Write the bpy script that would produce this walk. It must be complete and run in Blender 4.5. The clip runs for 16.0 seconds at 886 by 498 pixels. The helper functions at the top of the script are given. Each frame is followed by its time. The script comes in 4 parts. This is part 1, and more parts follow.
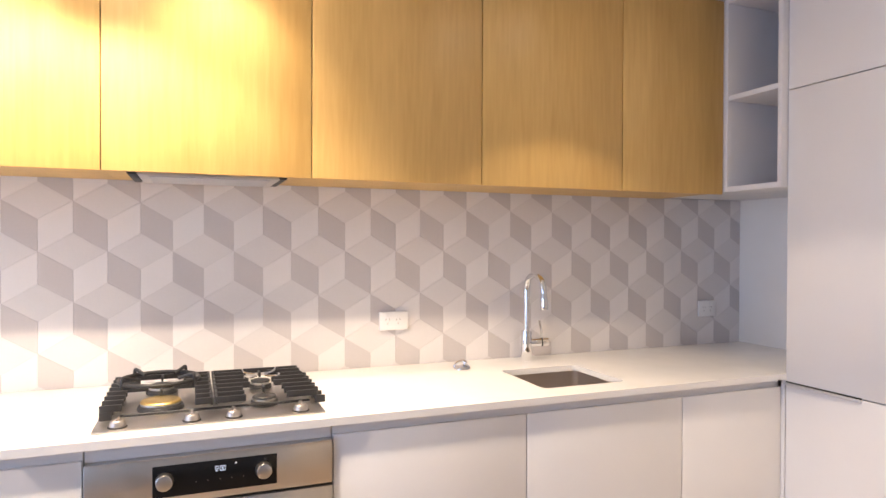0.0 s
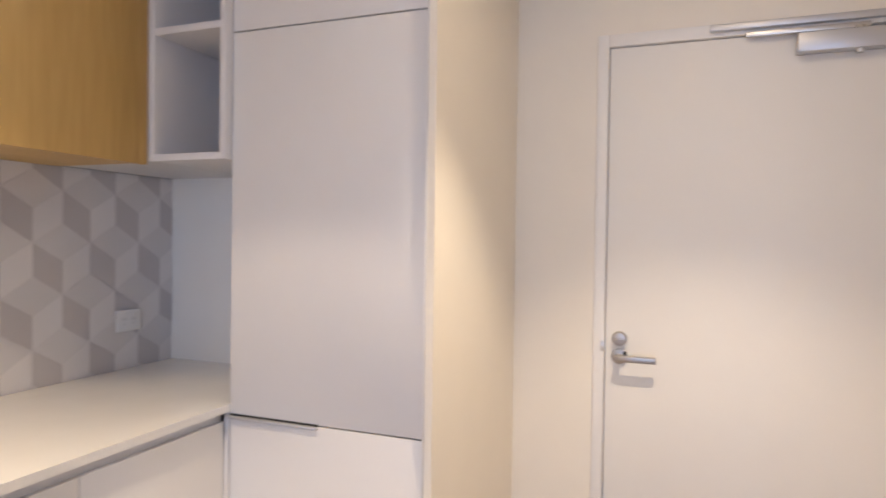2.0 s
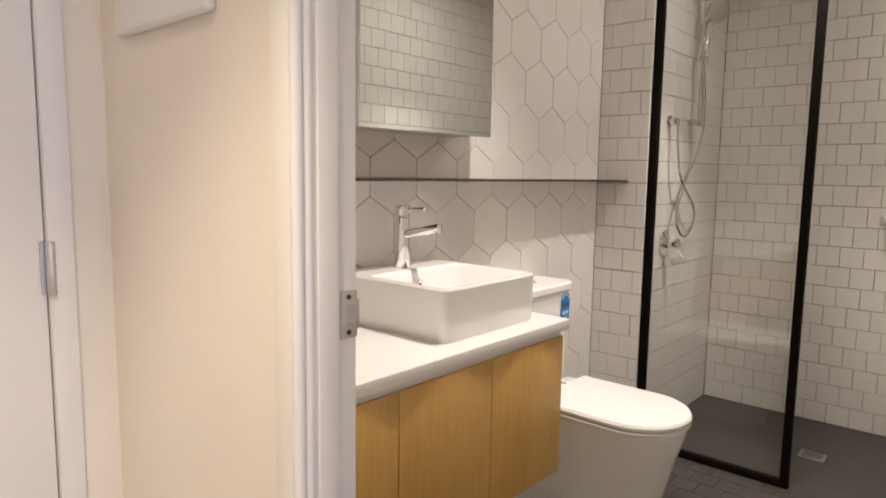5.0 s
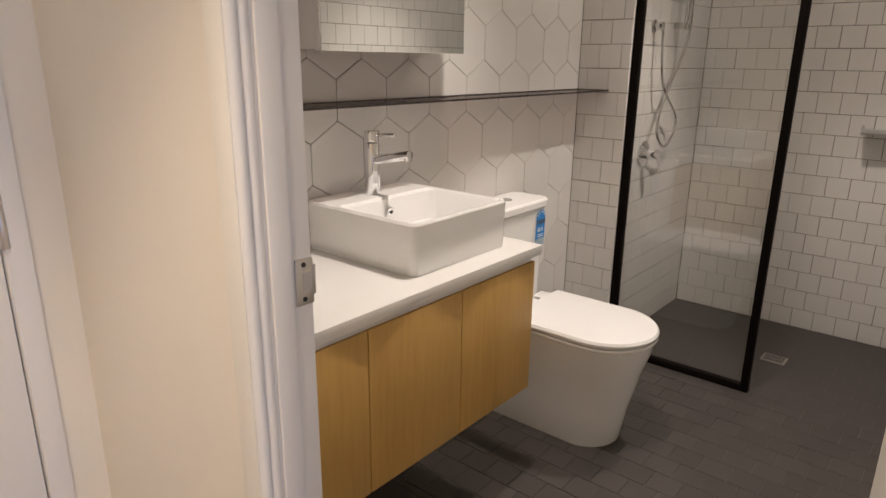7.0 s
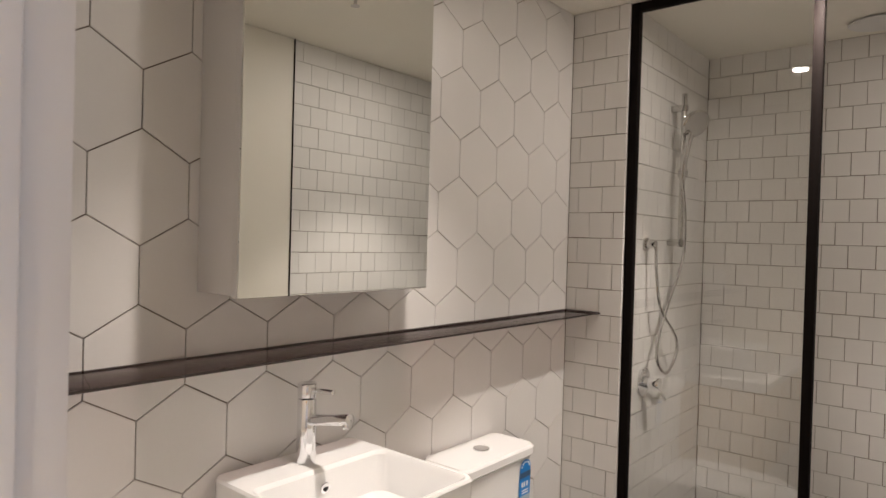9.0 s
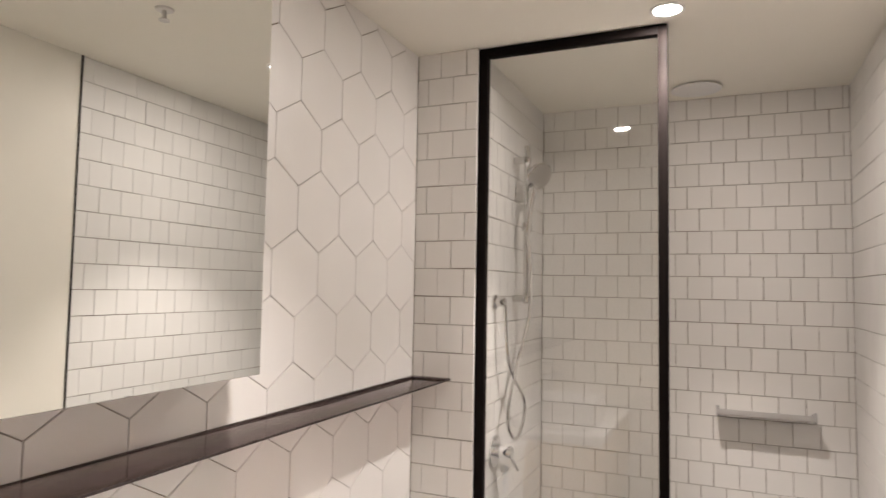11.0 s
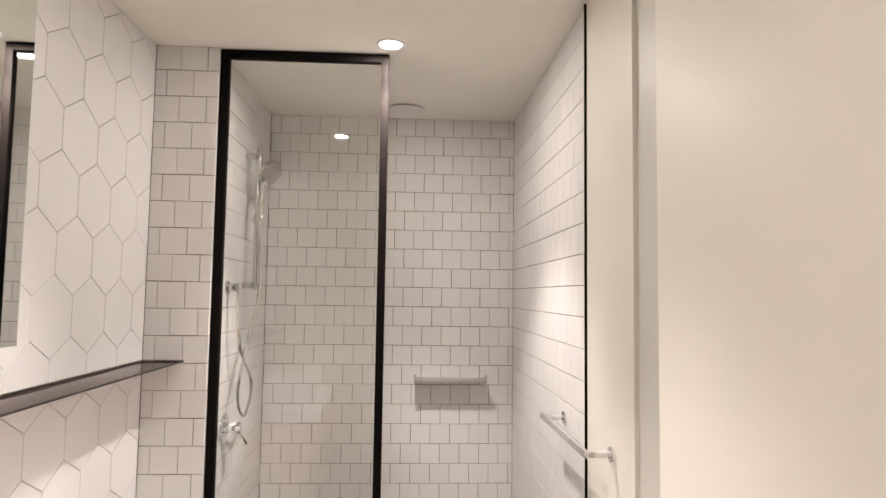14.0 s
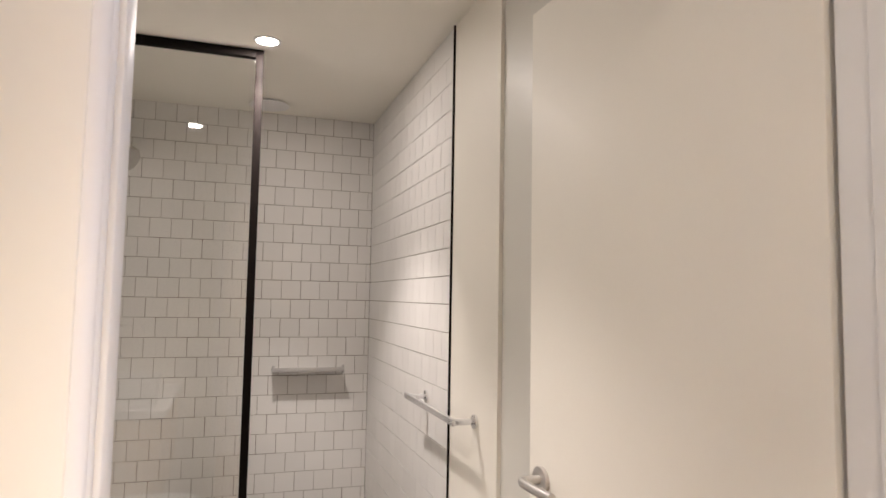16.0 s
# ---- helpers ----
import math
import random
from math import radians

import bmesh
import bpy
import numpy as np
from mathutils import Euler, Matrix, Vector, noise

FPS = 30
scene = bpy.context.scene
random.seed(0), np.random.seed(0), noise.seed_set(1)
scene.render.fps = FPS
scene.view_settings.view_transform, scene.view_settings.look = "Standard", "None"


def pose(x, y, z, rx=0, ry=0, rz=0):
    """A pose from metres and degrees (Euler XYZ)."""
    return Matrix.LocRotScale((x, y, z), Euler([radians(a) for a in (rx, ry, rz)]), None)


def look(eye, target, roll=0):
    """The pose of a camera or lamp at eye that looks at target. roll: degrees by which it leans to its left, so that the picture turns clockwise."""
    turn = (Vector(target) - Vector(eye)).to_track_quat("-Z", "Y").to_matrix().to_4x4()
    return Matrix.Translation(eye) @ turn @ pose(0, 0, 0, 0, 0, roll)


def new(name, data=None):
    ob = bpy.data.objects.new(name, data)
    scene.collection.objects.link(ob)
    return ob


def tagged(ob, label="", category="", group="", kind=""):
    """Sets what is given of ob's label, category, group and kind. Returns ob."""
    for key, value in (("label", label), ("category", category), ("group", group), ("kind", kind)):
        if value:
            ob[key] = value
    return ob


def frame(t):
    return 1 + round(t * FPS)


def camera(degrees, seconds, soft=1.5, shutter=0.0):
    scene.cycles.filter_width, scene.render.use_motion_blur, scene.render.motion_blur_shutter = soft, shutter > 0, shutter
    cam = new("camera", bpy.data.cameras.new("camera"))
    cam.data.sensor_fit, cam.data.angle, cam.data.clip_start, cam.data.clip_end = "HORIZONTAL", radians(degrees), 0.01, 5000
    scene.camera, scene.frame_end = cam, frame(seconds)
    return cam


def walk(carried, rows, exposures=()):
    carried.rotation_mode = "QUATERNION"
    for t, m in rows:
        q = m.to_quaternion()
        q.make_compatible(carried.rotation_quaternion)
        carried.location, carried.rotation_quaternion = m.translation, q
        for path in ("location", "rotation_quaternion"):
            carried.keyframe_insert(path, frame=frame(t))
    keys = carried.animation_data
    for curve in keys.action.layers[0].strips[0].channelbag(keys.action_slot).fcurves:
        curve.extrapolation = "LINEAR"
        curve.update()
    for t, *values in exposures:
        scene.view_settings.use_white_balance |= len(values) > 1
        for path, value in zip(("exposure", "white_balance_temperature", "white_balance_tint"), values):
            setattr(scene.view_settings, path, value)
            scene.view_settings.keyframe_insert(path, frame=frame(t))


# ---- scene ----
cam = camera(69.4, 16.0, shutter=0.2)
PATH = [
    (0, (-2.051, -2.394, 1.385), (-1.319, -0.533, 1.364), 0.2),
    (0.5, (-1.954, -2.242, 1.328), (-1.201, -0.389, 1.302), 0.2),
    (1, (-1.906, -2.054, 1.354), (-0.776, -0.404, 1.322), 0.5),
    (1.5, (-1.715, -1.951, 1.36), (-0.152, -0.703, 1.321), 0.6),
    (2, (-1.474, -1.866, 1.379), (0.392, -1.148, 1.347), 0.8),
    (2.5, (-1.252, -1.801, 1.373), (0.748, -1.767, 1.355), 0.8),
    (3, (-1.067, -1.8, 1.376), (0.853, -2.358, 1.341), 0.9),
    (3.5, (-0.869, -1.954, 1.367), (0.913, -2.862, 1.351), 0.6),
    (4, (-0.716, -2.044, 1.316), (0.912, -3.206, 1.299), 0.7),
    (4.5, (-0.565, -2.085, 1.287), (0.883, -3.463, 1.235), 0.6),
    (5, (-0.526, -2.11, 1.224), (0.78, -3.606, 0.991), 0.9),
    (5.2, (-0.541, -2.11, 1.203), (0.721, -3.627, 0.878), 1.0),
    (7.3, (-0.524, -2.202, 1.362), (0.702, -3.676, 0.793), 0.7),
    (7.5, (-0.506, -2.235, 1.388), (0.742, -3.713, 0.881), 0.6),
    (8, (-0.461, -2.311, 1.458), (0.831, -3.808, 1.158), 0.5),
    (8.2, (-0.441, -2.343, 1.464), (0.859, -3.847, 1.245), 0.4),
    (10.3, (-0.254, -2.738, 1.483), (0.957, -4.327, 1.590), 0.4),
    (10.5, (-0.225, -2.739, 1.490), (0.920, -4.375, 1.603), 0.5),
    (11, (-0.133, -2.718, 1.528), (0.667, -4.547, 1.649), 1.0),
    (11.5, (-0.119, -2.67, 1.529), (0.311, -4.618, 1.671), 1.1),
    (12, (-0.103, -2.645, 1.511), (0.064, -4.632, 1.659), 1.0),
    (12.5, (-0.105, -2.653, 1.466), (-0.078, -4.647, 1.611), 1.0),
    (13, (-0.111, -2.604, 1.455), (-0.152, -4.598, 1.6), 0.9),
    (13.5, (-0.11, -2.491, 1.456), (-0.179, -4.484, 1.6), 0.9),
    (14, (-0.066, -2.405, 1.462), (-0.173, -4.398, 1.604), 0.8),
    (14.5, (0.034, -2.378, 1.461), (-0.169, -4.362, 1.607), 0.9),
    (15, (0.105, -2.348, 1.453), (-0.266, -4.308, 1.597), 1.2),
    (15.5, (0.135, -2.316, 1.443), (-0.373, -4.245, 1.588), 1.1),
    (16, (0.105, -2.256, 1.421), (-0.516, -4.152, 1.572), 1.0),
]
EXPOSURES = [(0.0, -0.36, 6700, 13), (0.5, -0.34, 6600, 11), (1.0, -0.31, 6540, 10), (1.5, -0.27, 6600, 11), (2.0, -0.57, 6800, 11), (2.5, -0.72, 6980, 11), (3.0, -0.97, 6850, 12), (3.5, -0.82, 6700, 11), (4.0, -0.72, 6570, 10),
             (5.0, -0.43, 6430, 10), (7.3, -0.83, 6490, 11), (8.2, -0.80, 6420, 11), (10.3, -0.26, 6280, 11), (11.0, -0.05, 6180, 12), (11.5, 0.14, 6070, 12), (12.0, 0.18, 6060, 12), (12.7, 0.14, 6070, 12), (13.0, 0.1, 6080, 12), (13.5, 0.12, 6090, 12), (14.5, 0.17, 6090, 12), (15.0, 0.04, 6110, 12), (15.5, -0.11, 6130, 12), (16.0, -0.19, 6160, 12)]
walk(cam, [(t, look(eye, target, roll)) for t, eye, target, roll in PATH], EXPOSURES)

# ---- world and light ----
world = bpy.data.worlds.new("sky")
scene.world = world
world.use_nodes = True
wn = world.node_tree
sky = wn.nodes.new("ShaderNodeTexSky")
sky.sky_type, sky.sun_disc, sky.sun_elevation, sky.sun_rotation = "NISHITA", False, radians(40), radians(200)
wn.links.new(sky.outputs[0], wn.nodes["Background"].inputs[0])
wn.nodes["Background"].inputs[1].default_value = 0.12

CEIL = 2.39


def spot(name, x, y, watts, half, blend, colour, z=CEIL - 0.012):
    data = bpy.data.lights.new(name, "SPOT")
    data.energy, data.spot_size, data.spot_blend, data.color, data.shadow_soft_size = watts, radians(2 * half), blend, colour, 0.03
    ob = new(name, data)
    ob.location = (x, y, z)
    return ob


def spill(name, x, y, watts, colour):
    data = bpy.data.lights.new(name, "AREA")
    data.shape, data.size, data.energy, data.color = "DISK", 0.075, watts, colour
    ob = new(name, data)
    ob.location = (x, y, CEIL - 0.010)
    return ob


# each recessed fitting: x, y, beam watts, spill watts, half angle, blend
WARM, BATH = (1.0, 0.82, 0.62), (1.0, 0.872, 0.765)
DOWNLIGHTS = [(-2.56, -0.62, 72, 3, 45, 0.55), (-1.97, -0.62, 66, 3, 49, 0.6), (-2.4, -0.97, 245, 3.5, 60, 0.3), (-0.83, -0.92, 54, 1.2, 43, 0.25), (-0.12, -1.9, 132, 6.0, 44, 0.5)]
BATH_LIGHTS = [(0.015, -4.735, 100, 8.2, 43, 0.5), (0.345, -3.55, 134, 2.8, 46, 0.7)]
for fittings, colour in ((DOWNLIGHTS, WARM), (BATH_LIGHTS, BATH)):
    for x, y, beam, wide, half, blend in fittings:
        spot("downlight_beam", x, y, beam, half, blend, colour)
        spill("downlight_spill", x, y, wide, colour)

day = bpy.data.lights.new("window_daylight", "AREA")
day.shape, day.size, day.size_y, day.energy, day.color = "RECTANGLE", 3.0, 2.0, 118, (0.45, 0.62, 1.0)
dob = new("window_daylight", day)
dob.matrix_world = look((-5.18, -2.4, 1.25), (0, -2.4, 1.25))


# ---- materials ----
def mat(name, colour, rough=0.5, metal=0.0, vary=0.06, scale=6.0, fine=0.03, bump=0.0, bump_scale=60.0, rough_vary=0.08, coat=0.0, each=0.0, spec=0.5):
    m = bpy.data.materials.new(name)
    m.use_nodes = True
    nt = m.node_tree
    bs = nt.nodes["Principled BSDF"]
    bs.inputs["Metallic"].default_value = metal
    bs.inputs["Specular IOR Level"].default_value = spec
    bs.inputs["Coat Weight"].default_value = coat
    tc = nt.nodes.new("ShaderNodeTexCoord")
    n1 = nt.nodes.new("ShaderNodeTexNoise")
    n1.inputs["Scale"].default_value, n1.inputs["Detail"].default_value = scale, 6
    n2 = nt.nodes.new("ShaderNodeTexNoise")
    n2.inputs["Scale"].default_value, n2.inputs["Detail"].default_value = scale * 22, 4
    geo = nt.nodes.new("ShaderNodeNewGeometry")
    for n in (n1, n2):
        nt.links.new(geo.outputs["Position"], n.inputs["Vector"])
    # value = 1 + vary * (n1 - .5) * 2 + fine * (n2 - .5) * 2 + each * (random - .5) * 2
    def ma(op, a, b):
        q = nt.nodes.new("ShaderNodeMath")
        q.operation = op
        for k, v in enumerate((a, b)):
            if isinstance(v, (int, float)):
                q.inputs[k].default_value = v
            else:
                nt.links.new(v, q.inputs[k])
        return q.outputs[0]
    v = ma("ADD", ma("MULTIPLY", ma("SUBTRACT", n1.outputs["Fac"], 0.5), 2 * vary), ma("MULTIPLY", ma("SUBTRACT", n2.outputs["Fac"], 0.5), 2 * fine))
    v = ma("ADD", v, 1.0)
    if each:
        oi = nt.nodes.new("ShaderNodeObjectInfo")
        v = ma("ADD", v, ma("MULTIPLY", ma("SUBTRACT", oi.outputs["Random"], 0.5), 2 * each))
    mul = nt.nodes.new("ShaderNodeVectorMath")
    mul.operation = "SCALE"
    mul.inputs[0].default_value = colour[:3]
    nt.links.new(v, mul.inputs["Scale"])
    nt.links.new(mul.outputs[0], bs.inputs["Base Color"])
    nt.links.new(ma("ADD", ma("MULTIPLY", n1.outputs["Fac"], rough_vary), rough - rough_vary / 2), bs.inputs["Roughness"])
    if bump:
        n3 = nt.nodes.new("ShaderNodeTexNoise")
        n3.inputs["Scale"].default_value, n3.inputs["Detail"].default_value = bump_scale, 3
        nt.links.new(geo.outputs["Position"], n3.inputs["Vector"])
        bp = nt.nodes.new("ShaderNodeBump")
        bp.inputs["Strength"].default_value, bp.inputs["Distance"].default_value = bump, 0.004
        nt.links.new(n3.outputs["Fac"], bp.inputs["Height"])
        nt.links.new(bp.outputs[0], bs.inputs["Normal"])
    return m


def wood(name, light, dark, rough=0.42):
    """Straight-grained oak veneer: grain runs up the door."""
    m = bpy.data.materials.new(name)
    m.use_nodes = True
    nt = m.node_tree
    bs = nt.nodes["Principled BSDF"]
    geo = nt.nodes.new("ShaderNodeNewGeometry")
    oi = nt.nodes.new("ShaderNodeObjectInfo")
    add = nt.nodes.new("ShaderNodeVectorMath")
    add.operation = "MULTIPLY_ADD"
    comb = nt.nodes.new("ShaderNodeCombineXYZ")
    for k in range(3):
        nt.links.new(oi.outputs["Random"], comb.inputs[k])
    nt.links.new(comb.outputs[0], add.inputs[0])
    add.inputs[1].default_value = (7, 7, 7)
    nt.links.new(geo.outputs["Position"], add.inputs[2])
    mp = nt.nodes.new("ShaderNodeMapping")
    mp.inputs["Scale"].default_value = (1, 1, 0.075)
    nt.links.new(add.outputs[0], mp.inputs["Vector"])
    broad = nt.nodes.new("ShaderNodeTexNoise")
    broad.inputs["Scale"].default_value, broad.inputs["Detail"].default_value, broad.inputs["Distortion"].default_value = 9, 5, 0.4
    grain = nt.nodes.new("ShaderNodeTexNoise")
    grain.inputs["Scale"].default_value, grain.inputs["Detail"].default_value = 80, 4
    for n in (broad, grain):
        nt.links.new(mp.outputs[0], n.inputs["Vector"])
    mix = nt.nodes.new("ShaderNodeMath")
    mix.operation = "MULTIPLY_ADD"
    mix.inputs[1].default_value = 0.45
    nt.links.new(grain.outputs["Fac"], mix.inputs[0])
    half = nt.nodes.new("ShaderNodeMath")
    half.operation = "MULTIPLY"
    half.inputs[1].default_value = 0.55
    nt.links.new(broad.outputs["Fac"], half.inputs[0])
    nt.links.new(half.outputs[0], mix.inputs[2])
    ramp = nt.nodes.new("ShaderNodeValToRGB")
    ramp.color_ramp.elements[0].position, ramp.color_ramp.elements[1].position = 0.28, 0.72
    ramp.color_ramp.elements[0].color, ramp.color_ramp.elements[1].color = (*dark, 1), (*light, 1)
    nt.links.new(mix.outputs[0], ramp.inputs[0])
    nt.links.new(ramp.outputs[0], bs.inputs["Base Color"])
    bs.inputs["Roughness"].default_value = rough
    bp = nt.nodes.new("ShaderNodeBump")
    bp.inputs["Strength"].default_value, bp.inputs["Distance"].default_value = 0.12, 0.002
    nt.links.new(grain.outputs["Fac"], bp.inputs["Height"])
    nt.links.new(bp.outputs[0], bs.inputs["Normal"])
    return m


def glass(name, tint, gloss=1.0):
    """Thin clear or tinted sheet: it lets light through with its tint and mirrors at its Fresnel rate."""
    m = bpy.data.materials.new(name)
    m.use_nodes = True
    nt = m.node_tree
    nt.nodes.remove(nt.nodes["Principled BSDF"])
    tr = nt.nodes.new("ShaderNodeBsdfTransparent")
    tr.inputs[0].default_value = (*tint, 1)
    gl = nt.nodes.new("ShaderNodeBsdfGlossy")
    gl.inputs["Roughness"].default_value = 0.02
    lw = nt.nodes.new("ShaderNodeLayerWeight")
    lw.inputs[0].default_value = 0.5
    pw = nt.nodes.new("ShaderNodeMath")
    pw.operation = "POWER"
    pw.inputs[1].default_value = 4.5
    nt.links.new(lw.outputs["Facing"], pw.inputs[0])
    fr = nt.nodes.new("ShaderNodeMath")
    fr.operation = "MULTIPLY_ADD"
    fr.inputs[1].default_value, fr.inputs[2].default_value = 0.9 * gloss, 0.042 * gloss
    nt.links.new(pw.outputs[0], fr.inputs[0])
    mx = nt.nodes.new("ShaderNodeMixShader")
    nt.links.new(fr.outputs[0], mx.inputs[0])
    nt.links.new(tr.outputs[0], mx.inputs[1])
    nt.links.new(gl.outputs[0], mx.inputs[2])
    nt.links.new(mx.outputs[0], nt.nodes["Material Output"].inputs[0])
    return m


def glow(name, colour, strength):
    m = bpy.data.materials.new(name)
    m.use_nodes = True
    bs = m.node_tree.nodes["Principled BSDF"]
    bs.inputs["Emission Color"].default_value = (*colour, 1)
    bs.inputs["Emission Strength"].default_value = strength
    return m


M_WALL = mat("wall_paint", (0.82, 0.767, 0.68), 0.6, vary=0.03, fine=0.015, bump=0.08, bump_scale=180)
M_WHITE = mat("white_paint", (0.80, 0.78, 0.75), 0.5, vary=0.03, fine=0.01, bump=0.05, bump_scale=150)
M_BATHWALL = mat("bathroom_paint", (0.80, 0.767, 0.688), 0.5, vary=0.02, fine=0.01, bump=0.06, bump_scale=160)
M_CEIL = mat("ceiling_paint", (0.89, 0.857, 0.775), 0.75, vary=0.02, fine=0.01, bump=0.05, bump_scale=120)
M_DOOR = mat("door_paint", (0.80, 0.78, 0.75), 0.52, spec=0.35, vary=0.02, fine=0.01, bump=0.03, bump_scale=90)
M_LEAF = mat("cream_door_paint", (0.80, 0.765, 0.69), 0.50, spec=0.36, vary=0.02, fine=0.01, bump=0.03, bump_scale=90)
M_FRAME = mat("frame_gloss_paint", (0.80, 0.783, 0.766), 0.45, vary=0.02, fine=0.01)
M_TRIM = mat("trim_paint", (0.80, 0.77, 0.705), 0.5, vary=0.02, fine=0.01)
M_LAM = mat("white_laminate", (0.70, 0.69, 0.69), 0.45, vary=0.02, fine=0.01)
M_SHELF = mat("grey_white_laminate", (0.66, 0.65, 0.66), 0.5, vary=0.02, fine=0.01)
M_PANEL = mat("grey_semigloss_paint", (0.66, 0.645, 0.59), 0.4, vary=0.02, fine=0.01)
M_STONE = mat("white_stone", (0.80, 0.79, 0.77), 0.22, vary=0.02, fine=0.02, scale=9)
M_OAK = wood("oak_veneer", (0.62, 0.405, 0.148), (0.48, 0.30, 0.090))
M_OAK_V = wood("vanity_oak_veneer", (0.65, 0.405, 0.128), (0.50, 0.295, 0.076))
M_KNOB = mat("satin_knob_steel", (0.44, 0.41, 0.39), 0.42, 1.0, vary=0.05, fine=0.03)
M_STEEL = mat("brushed_steel", (0.60, 0.575, 0.55), 0.30, 1.0, vary=0.05, fine=0.05, scale=12)
M_SINK = mat("sink_steel", (0.60, 0.55, 0.51), 0.34, 1.0, vary=0.08, fine=0.04)
M_CHROME = mat("chrome", (0.82, 0.82, 0.83), 0.06, 1.0, vary=0.01, fine=0.0, rough_vary=0.02)
M_SOFT = mat("soft_chrome", (0.60, 0.585, 0.565), 0.13, 1.0, vary=0.02, fine=0.01)
M_SATIN = mat("satin_metal", (0.62, 0.60, 0.58), 0.38, 1.0, vary=0.04, fine=0.02)
M_ALU = mat("grey_aluminium", (0.56, 0.56, 0.58), 0.42, 0.6, vary=0.03, fine=0.02)
M_RAIL = mat("satin_chrome", (0.80, 0.80, 0.81), 0.22, 0.85, vary=0.01, fine=0.0)
M_TRAY = mat("grey_metal_shelf", (0.46, 0.45, 0.44), 0.5, 0.4, vary=0.03)
M_IRON = mat("cast_iron", (0.016, 0.016, 0.018), 0.5, 0.0, vary=0.2, fine=0.1, bump=0.2, bump_scale=300)
M_BRASS = mat("brass_cap", (0.75, 0.55, 0.22), 0.35, 1.0, vary=0.1)
M_BLACK = mat("black_panel", (0.008, 0.008, 0.009), 0.12, vary=0.05, spec=0.22)
M_BLACKFRAME = mat("black_powder_coat", (0.009, 0.007, 0.0065), 0.5, vary=0.1, spec=0.02)
M_PORC = mat("white_porcelain", (0.86, 0.86, 0.855), 0.08, vary=0.01, fine=0.0, rough_vary=0.03, coat=0.3)
M_PLASTIC = mat("white_plastic", (0.80, 0.79, 0.78), 0.35, vary=0.01, fine=0.0)
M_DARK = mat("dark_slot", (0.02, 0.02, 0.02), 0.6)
M_GROUT = mat("grey_grout", (0.185, 0.148, 0.115), 0.9, vary=0.2, fine=0.15, scale=4)
M_TILE = mat("white_glazed_tile", (0.74, 0.725, 0.70), 0.4, vary=0.03, fine=0.01, each=0.025, rough_vary=0.0, spec=0.3)
M_HEX = mat("white_matt_hexagon", (0.76, 0.745, 0.725), 0.35, vary=0.03, fine=0.015, bump=0.04, bump_scale=30, each=0.015)
M_FLOOR_T = mat("charcoal_floor_tile", (0.058, 0.051, 0.047), 0.5, vary=0.25, fine=0.15, scale=8, bump=0.25, bump_scale=90, each=0.12)
M_FGROUT = mat("floor_grout", (0.15, 0.14, 0.13), 0.9, vary=0.2, fine=0.1)
M_CUBE_D = mat("taupe_tile", (0.555, 0.52, 0.515), 0.4, vary=0.05, fine=0.03, each=0.02)
M_CUBE_M = mat("pale_taupe_tile", (0.68, 0.65, 0.64), 0.4, vary=0.04, fine=0.03, each=0.02)
M_CUBE_L = mat("off_white_tile", (0.745, 0.715, 0.705), 0.4, vary=0.04, fine=0.02, each=0.015)
M_CGROUT = mat("pale_grout", (0.60, 0.57, 0.55), 0.8, vary=0.05)
M_TIMBER = wood("floor_boards", (0.33, 0.25, 0.175), (0.23, 0.165, 0.11), 0.5)
M_MIRROR = mat("mirror_silver", (0.88, 0.90, 0.88), 0.0, 1.0, vary=0.0, fine=0.0, rough_vary=0.0)
M_GLASS = glass("clear_glass", (0.985, 0.99, 0.985), 1.5)
M_SMOKE = glass("smoked_glass", (0.48, 0.425, 0.418), 0.55)
M_BROWN = mat("smoked_glass_edge", (0.035, 0.026, 0.025), 0.25, vary=0.05)
M_BLUE = mat("blue_print", (0.02, 0.22, 0.62), 0.4, vary=0.03)
M_NAVY = mat("dark_blue_print", (0.05, 0.10, 0.20), 0.4, vary=0.03)
M_PALE = mat("pale_blue_print", (0.36, 0.46, 0.56), 0.4, vary=0.03)
M_PAPER = mat("white_print", (0.80, 0.82, 0.84), 0.4, vary=0.01)
M_LENS = glow("lamp_lens", (1.0, 0.93, 0.80), 40.0)
M_DIGIT = glow("clock_light", (0.45, 0.66, 1.0), 0.6)
M_WINDOW = glass("window_glass", (0.95, 0.97, 1.0))


# ---- mesh helpers ----
def mesh_of(name, bm, material):
    me = bpy.data.meshes.new(name)
    bm.normal_update()
    bm.to_mesh(me)
    bm.free()
    me.materials.append(material)
    return me


def smooth(me, angle=35):
    me.polygons.foreach_set("use_smooth", [True] * len(me.polygons))
    me.set_sharp_from_angle(angle=radians(angle))
    return me


def solid(name, bm, material, label="", category="", group="", kind="", at=None):
    ob = new(name, smooth(mesh_of(name, bm, material)))
    if at is not None:
        ob.matrix_world = at
    return tagged(ob, label, category, group, kind)


def part(name, bm, material, parent, label=""):
    """Links a bmesh as one part of a thing, in the thing's own coordinates."""
    ob = new(name, smooth(mesh_of(name, bm, material)))
    ob.parent = parent
    return tagged(ob, label)


def thing(name, at, label, category, group=""):
    ob = new(name)
    ob.empty_display_size = 0.05
    ob.matrix_world = at
    return tagged(ob, label, category, group)


